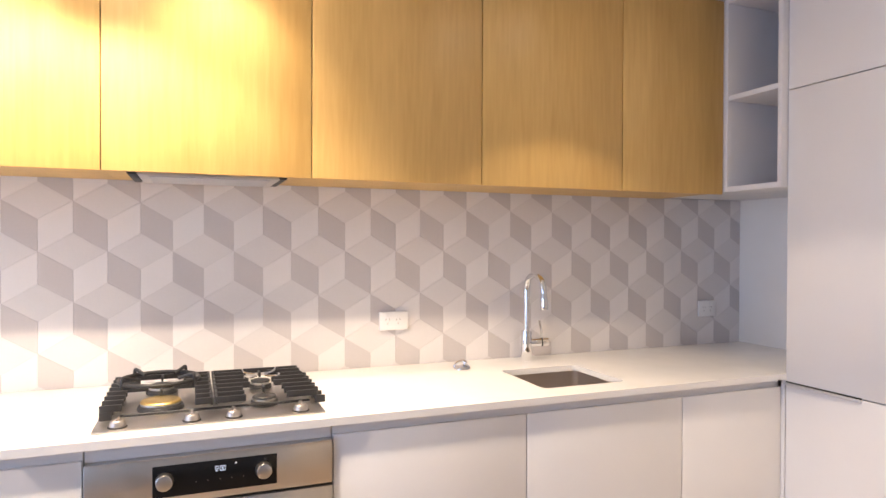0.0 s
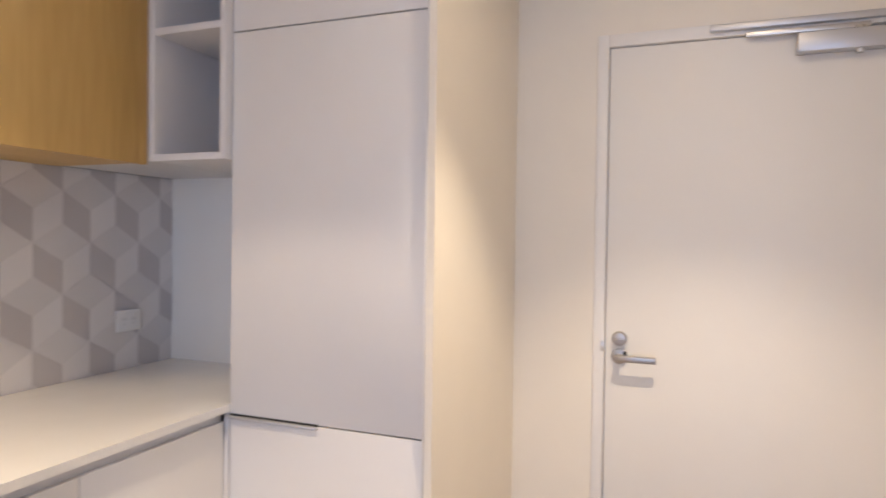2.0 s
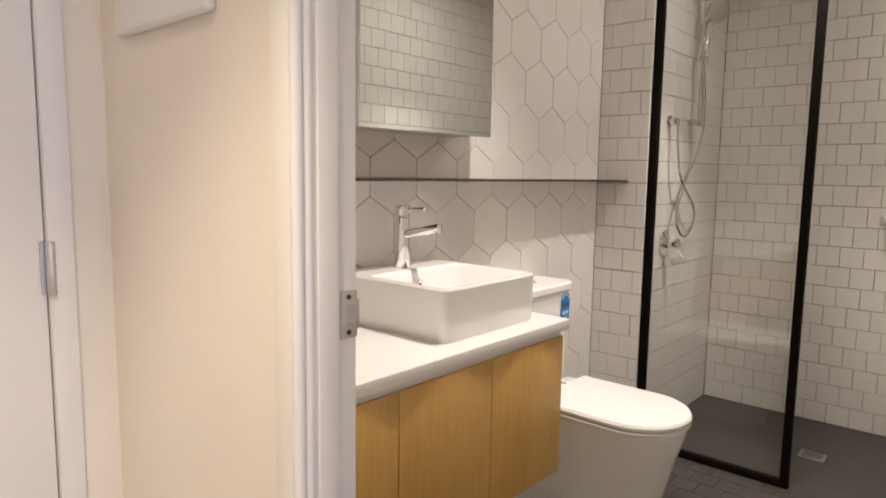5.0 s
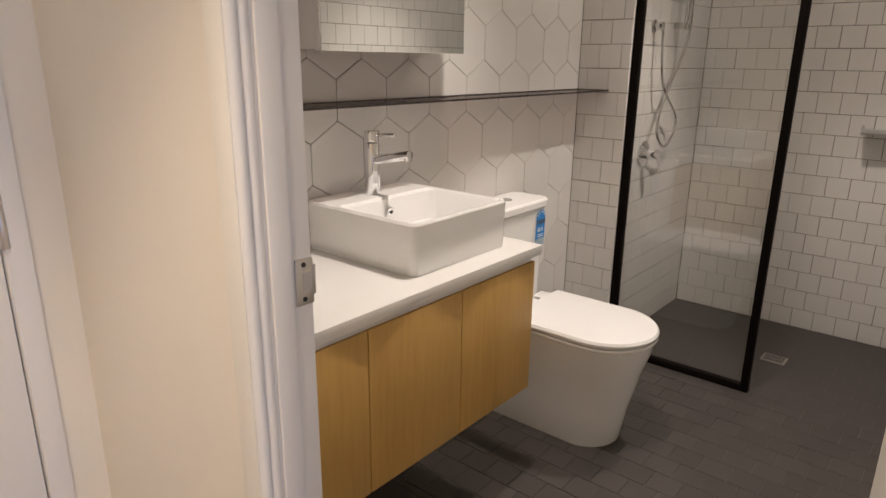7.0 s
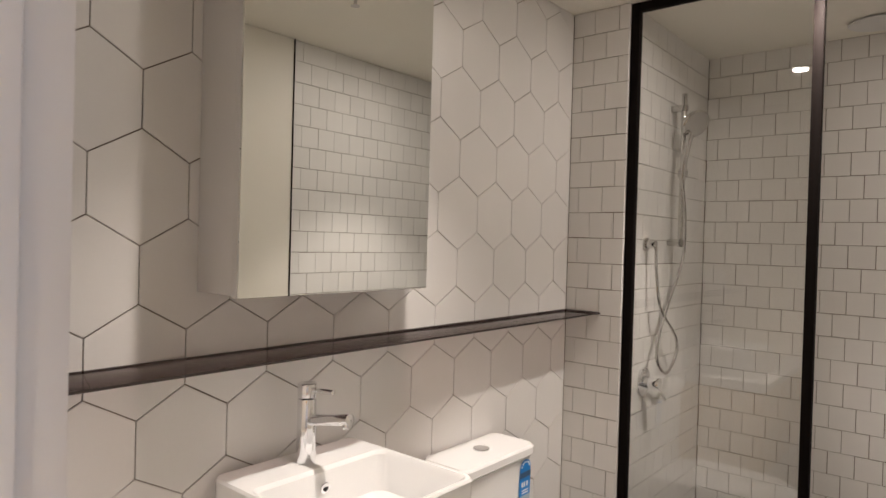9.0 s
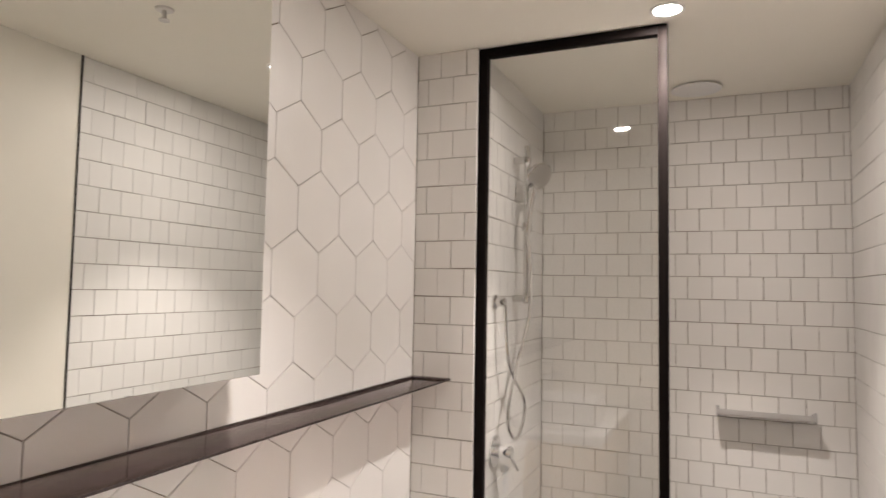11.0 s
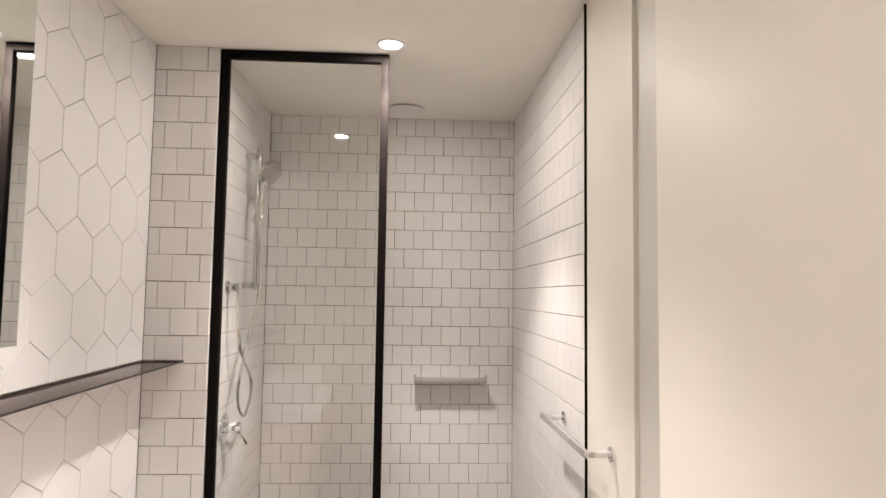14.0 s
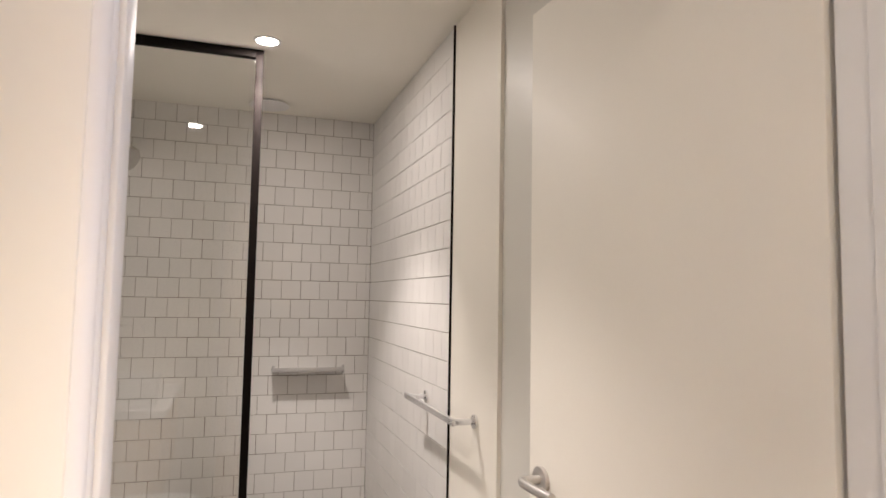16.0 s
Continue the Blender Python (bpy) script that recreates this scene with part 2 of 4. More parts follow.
def box(x0, x1, y0, y1, z0, z1, bevel=0.0, seg=2, bm=None):
    bm = bm or bmesh.new()
    m = Matrix.LocRotScale(((x0 + x1) / 2, (y0 + y1) / 2, (z0 + z1) / 2), None, (abs(x1 - x0), abs(y1 - y0), abs(z1 - z0)))
    vs = bmesh.ops.create_cube(bm, size=1, matrix=m)["verts"]
    if bevel:
        es = list({e for v in vs for e in v.link_edges})
        bmesh.ops.bevel(bm, geom=es, offset=bevel, segments=seg, affect="EDGES", profile=0.5)
    return bm


def cyl(p, q, r, r2=None, n=24, bm=None, bevel=0.0):
    """A rod from p to q."""
    bm = bm or bmesh.new()
    p, q = Vector(p), Vector(q)
    turn = (q - p).to_track_quat("Z", "Y").to_matrix().to_4x4()
    got = bmesh.ops.create_cone(bm, cap_ends=True, segments=n, radius1=r, radius2=r if r2 is None else r2, depth=(q - p).length, matrix=Matrix.Translation((p + q) / 2) @ turn)
    if bevel:
        rim = [e for e in {e for v in got["verts"] for e in v.link_edges} if any(len(f.verts) > 4 for f in e.link_faces)]
        bmesh.ops.bevel(bm, geom=rim, offset=bevel, segments=2, affect="EDGES", profile=0.5)
    return bm


def ball(c, r, sx=1, sy=1, sz=1, bm=None):
    bm = bm or bmesh.new()
    bmesh.ops.create_uvsphere(bm, u_segments=20, v_segments=12, radius=r, matrix=Matrix.LocRotScale(Vector(c), None, (sx, sy, sz)))
    return bm


def tube(points, r, n=12, bm=None, steps=8):
    """A bent round bar along a smooth line through the points."""
    bm = bm or bmesh.new()
    pts = [Vector(p) for p in points]
    line = []
    for i in range(len(pts) - 1):
        a, b, c, d = pts[max(i - 1, 0)], pts[i], pts[i + 1], pts[min(i + 2, len(pts) - 1)]
        for k in range(steps):
            u = k / steps
            line.append(0.5 * ((2 * b) + (c - a) * u + (2 * a - 5 * b + 4 * c - d) * u * u + (3 * b - a - 3 * c + d) * u ** 3))
    line.append(pts[-1])
    rings, side = [], None
    for i, p in enumerate(line):
        d = (line[min(i + 1, len(line) - 1)] - line[max(i - 1, 0)]).normalized()
        if side is None:
            side = d.orthogonal().normalized()
        side = (side - d * side.dot(d)).normalized()
        up = d.cross(side)
        rings.append([bm.verts.new(p + r * (math.cos(2 * math.pi * k / n) * side + math.sin(2 * math.pi * k / n) * up)) for k in range(n)])
    for a, b in zip(rings, rings[1:]):
        for k in range(n):
            bm.faces.new((a[k], a[(k + 1) % n], b[(k + 1) % n], b[k]))
    bm.faces.new(rings[0][::-1])
    bm.faces.new(rings[-1])
    return bm


def loft(rings, bm=None, cap=(True, True)):
    """Skin over closed rings of equal length."""
    bm = bm or bmesh.new()
    vs = [[bm.verts.new(p) for p in ring] for ring in rings]
    n = len(vs[0])
    for a, b in zip(vs, vs[1:]):
        for k in range(n):
            bm.faces.new((a[k], a[(k + 1) % n], b[(k + 1) % n], b[k]))
    if cap[0]:
        bm.faces.new(vs[0][::-1])
    if cap[1]:
        bm.faces.new(vs[-1])
    return bm


def rounded(x0, x1, y0, y1, r, z, n=6):
    """A rounded rectangle as a ring of points."""
    out = []
    for cx, cy, a in ((x1 - r, y1 - r, 0), (x0 + r, y1 - r, 90), (x0 + r, y0 + r, 180), (x1 - r, y0 + r, 270)):
        for k in range(n + 1):
            t = radians(a + 90 * k / n)
            out.append((cx + r * math.cos(t), cy + r * math.sin(t), z))
    return out


def shell(name, bm, material, kind="structure"):
    ob = new(name, mesh_of(name, bm, material))
    return tagged(ob, kind=kind)


# ---- setting ----
XV, XR = 0.90, -0.617          # bathroom side walls
YN, YS = -4.824, -5.747        # nib face, far wall of the shower
XS = 0.665                     # shower side wall
XE = 0.794                     # entrance wall
YK, YB = -2.625, -2.72          # two faces of the bathroom's front wall
DL, DR = 0.174, -0.545         # bathroom doorway
YH = -2.800                    # back of the wall on the hinge side
YP = -1.275                    # cheek wall beside the tall cupboard
WEST, SOUTH = -5.2, -6.0

shell("floor", box(WEST - 0.1, 1.2, YB, 0.2, -0.1, 0.0), M_TIMBER)
shell("floor_living", box(WEST - 0.1, XR - 0.45, SOUTH - 0.1, YB, -0.1, 0.0), M_TIMBER)
shell("floor_bathroom", box(XR - 0.45, 1.2, SOUTH - 0.1, YB, -0.1, -0.004), M_FGROUT)
shell("ceiling", box(WEST - 0.1, 1.3, SOUTH - 0.1, 0.2, CEIL, CEIL + 0.1), M_CEIL)
wall_north = shell("wall_north", box(WEST - 0.1, 0.60, 0.004, 0.12, 0, CEIL), M_CGROUT)
shell("wall_recess", box(0.458, 0.60, -0.668, 0.004, 0, CEIL), M_WHITE)
shell("wall_cheek", box(0.0, XE + 0.1, YP, YP + 0.02, 0, CEIL), M_WALL)
bm = box(XE, XE + 0.12, YP, -1.56, 0, CEIL)
box(XE, XE + 0.12, -2.55, YK - 0.12, 0, CEIL, bm=bm)
box(XE, XE + 0.12, -1.56, -2.55, 2.085, CEIL, bm=bm)
shell("wall_entrance", bm, M_WALL)
bm = box(DL + 0.03, XE, YK, YB, 0, CEIL)
box(DR - 0.03, XR - 0.45, YK, YH, 0, CEIL, bm=bm)
box(DR - 0.03, DL + 0.03, YK, YB, 2.10, CEIL, bm=bm)
shell("wall_bathroom_front", bm, M_WALL)
wall_vanity = shell("wall_vanity", box(XV + 0.004, XV + 0.12, YB, YN - 0.1, 0, CEIL), M_GROUT)
wall_nib = shell("wall_nib", box(XS + 0.004, XV + 0.004, YN - 0.1, YN - 0.004, 0, CEIL), M_GROUT)
wall_shower_side = shell("wall_shower_side", box(XS + 0.004, XS + 0.2, YS - 0.004, YN - 0.1, 0, CEIL), M_GROUT)
wall_shower_end = shell("wall_shower_end", box(XR - 0.1, XS + 0.2, YS - 0.12, YS - 0.004, 0, CEIL), M_GROUT)
YT, YC = -4.355, -3.945        # end of the tiling, corner of the recess behind the door
wall_shower_right = shell("wall_shower_right", box(XR - 0.12, XR - 0.004, YS - 0.004, YT, 0, CEIL), M_GROUT)
shell("wall_bathroom_side", box(XR - 0.12, XR, YT, YC, 0, CEIL), M_BATHWALL)
shell("wall_bathroom_recess", box(XR - 0.26, XR - 0.012, YC, YH, 0, CEIL), M_PANEL)
shell("wall_bathroom_outer", box(XR - 0.26, XR - 0.16, SOUTH, YC - 0.1, 0, CEIL), M_WALL)
bm = box(WEST - 0.12, WEST, SOUTH, -4.0, 0, CEIL)
box(WEST - 0.12, WEST, -0.8, 0.12, 0, CEIL, bm=bm)
box(WEST - 0.12, WEST, -4.0, -0.8, 0, 0.2, bm=bm)
box(WEST - 0.12, WEST, -4.0, -0.8, 2.3, CEIL, bm=bm)
shell("wall_west", bm, M_WALL)
shell("wall_south", box(WEST - 0.12, XR - 0.35, SOUTH - 0.12, SOUTH, 0, CEIL), M_WALL)
win = shell("window_1", box(WEST - 0.09, WEST - 0.03, -4.0, -3.95, 0.2, 2.3), M_ALU)
part("window_frame", box(WEST - 0.09, WEST - 0.03, -0.85, -0.8, 0.2, 2.3), M_ALU, win)
part("mullion", box(WEST - 0.09, WEST - 0.03, -2.43, -2.37, 0.2, 2.3), M_ALU, win)
pane = part("pane", box(WEST - 0.065, WEST - 0.057, -3.95, -0.85, 0.2, 2.3), M_WINDOW, win)
pane.visible_shadow = False

# ---- kitchen ----
CT = 0.903                     # worktop height
OY, OZ0, OZ1 = -0.378, 1.584, 2.372
EDGES = [-3.46, -2.873, -2.287, -1.700, -1.114, -0.527, -0.03]
for i in range(6):
    x0, x1 = EDGES[i], EDGES[i + 1]
    hood = i == 2
    lab = "oak veneer overhead cabinet above the hob with a slide-out range hood" if hood else "oak veneer overhead wall cabinet with one plain door"
    cab = thing("overhead_cabinet", pose(x0, 0, 0), lab, "cabinet", "overhead kitchen cabinets")
    w = x1 - x0
    part("body", box(0.0005, w - 0.0005, OY + 0.021, -0.007, OZ0 + 0.006, OZ1), M_OAK, cab)
    part("door", box(0.0016, w - 0.0016, OY, OY + 0.019, OZ0, OZ1 - 0.002, 0.0012), M_OAK, cab)

hood = thing("range_hood", pose(-2.287, 0, OZ0 + 0.006), "slim steel slide-out range hood under the overhead cabinet", "range hood")
part("tray", box(0.09, 0.497, OY + 0.03, -0.06, -0.012, 0.0, 0.002), M_STEEL, hood)
part("filter", box(0.12, 0.467, OY + 0.05, -0.09, -0.015, -0.012), M_ALU, hood)
for x in (0.075, 0.503):
    part("end_cap", box(x - 0.012, x + 0.012, OY + 0.022, -0.08, -0.012, 0.0, 0.003), M_IRON, hood)

# open shelf unit that faces along the worktop
SX = -0.028
shelf = thing("open_shelf_unit", pose(0, 0, 0), "pale grey laminate open shelf unit with two empty compartments", "shelf")
SY0, SY1 = -0.654, OY - 0.001
part("side_panel", box(SX, 0.33, SY1 - 0.018, SY1, 1.594, 2.374, 0.001), M_SHELF, shelf)
part("side_panel", box(SX, 0.33, SY0, SY0 + 0.018, 1.594, 2.374, 0.001), M_SHELF, shelf)
part("base_panel", box(SX, 0.33, SY0 + 0.018, SY1 - 0.018, 1.594, 1.614, 0.001), M_SHELF, shelf)
part("middle_shelf", box(SX + 0.004, 0.31, SY0 + 0.018, SY1 - 0.018, 1.962, 1.982, 0.001), M_SHELF, shelf)
part("top_panel", box(SX, 0.33, SY0 + 0.018, SY1 - 0.018, 2.354, 2.374, 0.001), M_SHELF, shelf)
part("back_panel", box(0.31, 0.33, SY0 + 0.018, SY1 - 0.018, 1.614, 2.354), M_SHELF, shelf)
filler = solid("cabinet_filler", box(-0.0285, 0.457, OY + 0.0, -0.007, 1.594, 2.374), M_SHELF, "pale grey filler panel behind the open shelf unit", "panel")

# worktop with the sink cut out
WX0, WX1, WY = -3.46, 0.457, -0.66
SKX0, SKX1, SKY0, SKY1 = -0.968, -0.64, -0.556, -0.238
bm = bmesh.new()
hole = rounded(SKX0, SKX1, SKY0, SKY1, 0.022, CT, 5)
outer = [(WX0, WY, CT), (0.002, WY, CT), (0.002, -0.653, CT), (WX1, -0.653, CT), (WX1, -0.0065, CT), (WX0, -0.0065, CT)]
for zz in (CT, CT - 0.022):
    vo = [bm.verts.new((x, y, zz)) for x, y, _ in outer]
    vh = [bm.verts.new((x, y, zz)) for x, y, _ in hole]
    es = [bm.edges.new((r[k], r[(k + 1) % len(r)])) for r in (vo, vh) for k in range(len(r))]
    bmesh.ops.triangle_fill(bm, use_beauty=True, edges=es)
    if zz == CT:
        top_o, top_h = vo, vh
for a, b in ((top_o, vo), (top_h, vh)):
    for k in range(len(a)):
        bm.faces.new((a[k], a[(k + 1) % len(a)], b[(k + 1) % len(b)], b[k]))
bmesh.ops.recalc_face_normals(bm, faces=bm.faces)
solid("worktop", bm, M_STONE, "white engineered stone kitchen worktop with an undermount sink cutout", "worktop")

sink = thing("kitchen_sink", pose(0, 0, 0), "undermount stainless steel square kitchen sink", "sink")
g = 0.004
rings = [rounded(SKX0 - g, SKX1 + g, SKY0 - g, SKY1 + g, 0.026, CT - 0.0225, 6), rounded(SKX0 - g, SKX1 + g, SKY0 - g, SKY1 + g, 0.026, CT - 0.21, 6),
         rounded(SKX0 + 0.012, SKX1 - 0.012, SKY0 + 0.012, SKY1 - 0.012, 0.03, CT - 0.235, 6), rounded(-0.85, -0.758, -0.443, -0.351, 0.045, CT - 0.241, 6)]
part("bowl", loft(rings, cap=(False, True)), M_SINK, sink)
part("waste", cyl((-0.804, -0.397, CT - 0.241), (-0.804, -0.397, CT - 0.236), 0.04, bevel=0.001), M_CHROME, sink)

tap = thing("kitchen_tap", pose(-0.782, -0.10, CT), "chrome gooseneck mixer tap beside the sink", "tap")
part("base", cyl((0, 0, 0), (0, 0, 0.125), 0.0225, bevel=0.002), M_CHROME, tap)
part("spout", tube([(0, 0, 0.12), (0, 0, 0.22), (0, 0, 0.30), (0, -0.018, 0.338), (0.001, -0.064, 0.354), (0.002, -0.112, 0.335), (0.002, -0.129, 0.295), (0.002, -0.133, 0.265)], 0.0125, 16), M_CHROME, tap)
part("spray_head", cyl((0.002, -0.1305, 0.285), (0.002, -0.136, 0.222), 0.0135, 0.0155, bevel=0.001), M_CHROME, tap)
part("valve", cyl((0.015, -0.004, 0.075), (0.088, -0.022, 0.078), 0.0175, bevel=0.002), M_CHROME, tap)
part("valve_ring", cyl((0.058, -0.0143, 0.0768), (0.063, -0.0155, 0.0770), 0.0182), M_DARK, tap)
part("lever", tube([(0.062, -0.014, 0.09), (0.060, -0.014, 0.125), (0.052, -0.012, 0.165)], 0.005, 10), M_CHROME, tap)

plug = thing("sink_plug", pose(-1.090, -0.152, CT), "small chrome basket plug lying on the worktop", "plug")
part("rim", cyl((0, 0, 0), (0, 0, 0.010), 0.034, 0.03, bevel=0.002), M_CHROME, plug)
part("knob", cyl((0.012, 0, 0.01), (0.016, 0, 0.024), 0.010, 0.013, bevel=0.002), M_CHROME, plug)
part("ring", tube([(-0.035, 0, 0.006), (-0.02, 0.012, 0.02), (0.005, 0.014, 0.028), (0.02, 0.0, 0.026)], 0.003, 8), M_CHROME, plug)


def outlet(x0, x1, z0, z1, label, pins=True):
    ob = thing("power_outlet", pose((x0 + x1) / 2, -0.0065, (z0 + z1) / 2), label, "power outlet", "wall sockets")
    w, h = (x1 - x0) / 2, (z1 - z0) / 2
    part("face_plate", box(-w, w, -0.011, 0, -h, h, 0.003), M_PLASTIC, ob)
    for cx in (-w * 0.42, w * 0.32) if pins else (0.0,):
        for dx, tilt in ((-0.007, 25), (0.007, -25), (0, 0)):
            b = box(-0.0011, 0.0011, -0.0006, 0.0006, -0.0045, 0.0045)
            bmesh.ops.transform(b, matrix=pose(cx + dx, -0.0112, 0.006 if tilt else -0.010, 0, tilt, 0), verts=b.verts)
            part("pin_slot", b, M_TRAY, ob)
        part("rocker_switch", box(cx - 0.006, cx + 0.006, -0.0145, -0.011, h * 0.45, h * 0.85, 0.001), M_PLASTIC, ob)
    return ob


outlet(-1.378, -1.263, 1.044, 1.115, "white double power outlet on the patterned splashback")
outlet(0.191, 0.293, 1.037, 1.111, "white double power outlet near the corner of the splashback")

# base units
FY = -0.640
for x0, x1 in ((-3.46, -2.875), (-2.875, -2.297), (-1.686, -1.078), (-1.078, -0.467), (-0.467, -0.002)):
    cab = thing("base_cabinet", pose(x0, 0, 0), "white laminate base cabinet with a handleless door", "cabinet", "kitchen base cabinets")
    w = x1 - x0
    part("carcass", box(0.001, w - 0.001, FY + 0.02, -0.02, 0.10, 0.64), M_LAM, cab)
    part("finger_channel", box(0, w, FY + 0.014, FY + 0.06, 0.835, CT - 0.0225), M_LAM, cab)
    part("door", box(0.0016, w - 0.0016, FY, FY + 0.018, 0.10, 0.850, 0.0012), M_LAM, cab)
    part("kickboard", box(0, w, FY + 0.06, FY + 0.078, 0, 0.10), M_LAM, cab)

# built-in oven
OX0, OX1, OF = -2.294, -1.690, -0.652
oven = thing("built_in_oven", pose(OX0, 0, 0), "stainless steel built-in oven under the hob with two knobs", "oven")
w = OX1 - OX0
part("housing", box(0.004, w - 0.004, -0.61, -0.05, 0.24, 0.834), M_STEEL, oven)
part("top_rail", box(0, w, FY + 0.014, FY + 0.06, 0.842, CT - 0.0225), M_LAM, oven)
fascia = part("control_fascia", box(0, w, OF, OF + 0.04, 0.724, 0.838, 0.003), M_STEEL, oven)
# added strip, standing in for the bright highlight along the fascia's top edge
part("fascia_lip", box(0.001, w - 0.001, OF - 0.0012, OF + 0.030, 0.838, 0.8415, 0.0008), M_STEEL, fascia)
part("display", box(0.152, 0.455, OF - 0.0015, OF, 0.742, 0.822, 0.0005), M_BLACK, fascia, "black glass display")
for x in (0.180, 0.420):
    k = part("knob", cyl((x, OF - 0.0015, 0.785), (x, OF - 0.026, 0.785), 0.0215, 0.0195, bevel=0.002), M_STEEL, fascia, "round steel knob")
part("clock_dot", box(0.348, 0.353, OF - 0.002, OF - 0.0015, 0.808, 0.812), M_PAPER, fascia)
for i in range(5):
    part("touch_mark", box(0.252 + i * 0.029, 0.255 + i * 0.029, OF - 0.0018, OF - 0.0015, 0.771, 0.774), M_FLOOR_T, fascia)
# the clock reads 12:00 in seven-segment figures
bm = bmesh.new()
for x, on in ((0.2965, "bc"), (0.3035, "abged"), (0.3125, "abcdef"), (0.3195, "abcdef")):
    for key in on:
        sx0, sx1, sz0, sz1 = {"a": (0, 1, 2, 2), "g": (0, 1, 1, 1), "d": (0, 1, 0, 0), "f": (0, 0, 1, 2), "b": (1, 1, 1, 2), "e": (0, 0, 0, 1), "c": (1, 1, 0, 1)}[key]
        box(x + sx0 * 0.0046 - 0.0006, x + sx1 * 0.0046 + 0.0006, OF - 0.0019, OF - 0.0015, 0.7940 + sz0 * 0.006 - 0.0006, 0.7940 + sz1 * 0.006 + 0.0006, bm=bm)
for z in (0.798, 0.802):
    box(0.3098, 0.3110, OF - 0.0019, OF - 0.0015, z - 0.0006, z + 0.0006, bm=bm)
part("clock_digits", bm, M_DIGIT, fascia, "lit pale blue clock figures")
odoor = part("oven_door", box(0, w, OF - 0.004, OF + 0.036, 0.250, 0.718, 0.0015), M_STEEL, oven)
part("oven_window", box(0.06, w - 0.06, OF - 0.0055, OF - 0.004, 0.30, 0.62, 0.0005), M_BLACK, odoor)
part("handle", cyl((0.05, OF - 0.045, 0.675), (w - 0.05, OF - 0.045, 0.675), 0.010, bevel=0.001), M_STEEL, odoor, "long tubular steel handle")
for x in (0.08, w - 0.08):
    part("handle_post", cyl((x, OF - 0.004, 0.675), (x, OF - 0.045, 0.675), 0.007), M_STEEL, odoor)
part("lower_panel", box(0, w, FY, FY + 0.018, 0.10, 0.245, 0.001), M_LAM, oven)

# gas hob
hob = thing("gas_hob", pose(-1.992, -0.355, CT), "steel four-burner gas hob with black cast-iron grates", "hob")
part("tray", box(-0.293, 0.293, -0.250, 0.250, 0.0, 0.007, 0.003), M_STEEL, hob)
for x in (-0.235, -0.058, 0.048, 0.228):
    kn = part("knob", cyl((x, -0.220, 0.009), (x, -0.220, 0.026), 0.0215, 0.0165, bevel=0.004), M_KNOB, hob, "round satin steel knob")
    part("grip", box(x - 0.004, x + 0.004, -0.236, -0.204, 0.0255, 0.032, 0.0015), M_KNOB, kn)
    part("stem", cyl((x, -0.220, 0.006), (x, -0.220, 0.0095), 0.0235, bevel=0.001), M_IRON, kn)
BURN = [(-0.140, -0.060, 0.056, True), (-0.145, 0.150, 0.042, False), (0.150, 0.115, 0.032, False), (0.140, -0.110, 0.036, False)]
for bx, by, r, brass in BURN:
    bn = part("burner", cyl((bx, by, 0.007), (bx, by, 0.020), r * 1.12, r * 1.05, bevel=0.002), M_IRON, hob)
    part("burner_ring", cyl((bx, by, 0.020), (bx, by, 0.027), r * 0.95, r * 0.95, bevel=0.002), M_SATIN, bn)
    part("burner_cap", cyl((bx, by, 0.027), (bx, by, 0.034), r, r * 0.9, bevel=0.003), M_BRASS if brass else M_IRON, bn, "brass burner cap" if brass else "black burner cap")
GZ = 0.050
for gx0, gx1, ids in ((-0.284, -0.003, (0, 1)), (0.003, 0.284, (2, 3))):
    gr = part("grate", box(gx0, gx1, 0.222, 0.230, 0.034, GZ, 0.0015), M_IRON, hob, "black cast-iron pan support")
    inner, outer_x = (gx1 - 0.007, gx0) if gx0 < -0.1 else (gx0, gx1 - 0.007)
    part("rail", box(inner, inner + 0.007, -0.165, 0.230, 0.030, GZ, 0.0015), M_IRON, gr)
    n = 7
    for k in range(n):
        y = -0.165 + 0.395 * k / n
        near = [BURN[i] for i in ids if abs(y - BURN[i][1]) < BURN[i][2] + (0.05 if BURN[i][3] else 0.022)]
        bx, reach = (near[0][0], near[0][2] + (0.034 if near[0][3] else 0.02)) if near else (0.5 * (gx0 + gx1), 0.035)
        for a, c in ((gx0, bx - reach), (bx + reach, gx1)):
            part("bar", box(a, c, y - 0.0035, y + 0.0035, GZ - 0.016, GZ + 0.002, 0.0012), M_IRON, gr)
        e = outer_x
        part("foot", box(e, e + 0.030, y - 0.0035, y + 0.0035, 0.012, GZ - 0.016, 0.001), M_IRON, gr)
    for i in ids:
        cx, cy, r, _ = BURN[i]
        part("finger", box(cx - 0.0035, cx + 0.0035, cy + r * 0.6, cy + r + 0.03, GZ - 0.014, GZ + 0.002, 0.0012), M_IRON, gr)
WX, WYC, WZ = -0.150, 0.095, 0.062
part("front_rod", cyl((-0.235, -0.160, 0.020), (0.262, -0.160, 0.020), 0.0035), M_IRON, hob)
wok = part("wok_ring", tube([(WX + 0.112 * math.cos(radians(a)), WYC + 0.105 * math.sin(radians(a)), WZ) for a in range(0, 361, 30)], 0.0065, 10, steps=4), M_IRON, hob, "black cast-iron wok ring")
for a in (50, 130, 212, 328):
    c, q = math.cos(radians(a)), math.sin(radians(a))
    part("prong", tube([(WX + 0.118 * c, WYC + 0.11 * q, 0.048), (WX + 0.114 * c, WYC + 0.107 * q, WZ + 0.014), (WX + 0.105 * c, WYC + 0.098 * q, WZ + 0.017), (WX + 0.065 * c, WYC + 0.06 * q, WZ + 0.004)], 0.0055, 8), M_IRON, wok)
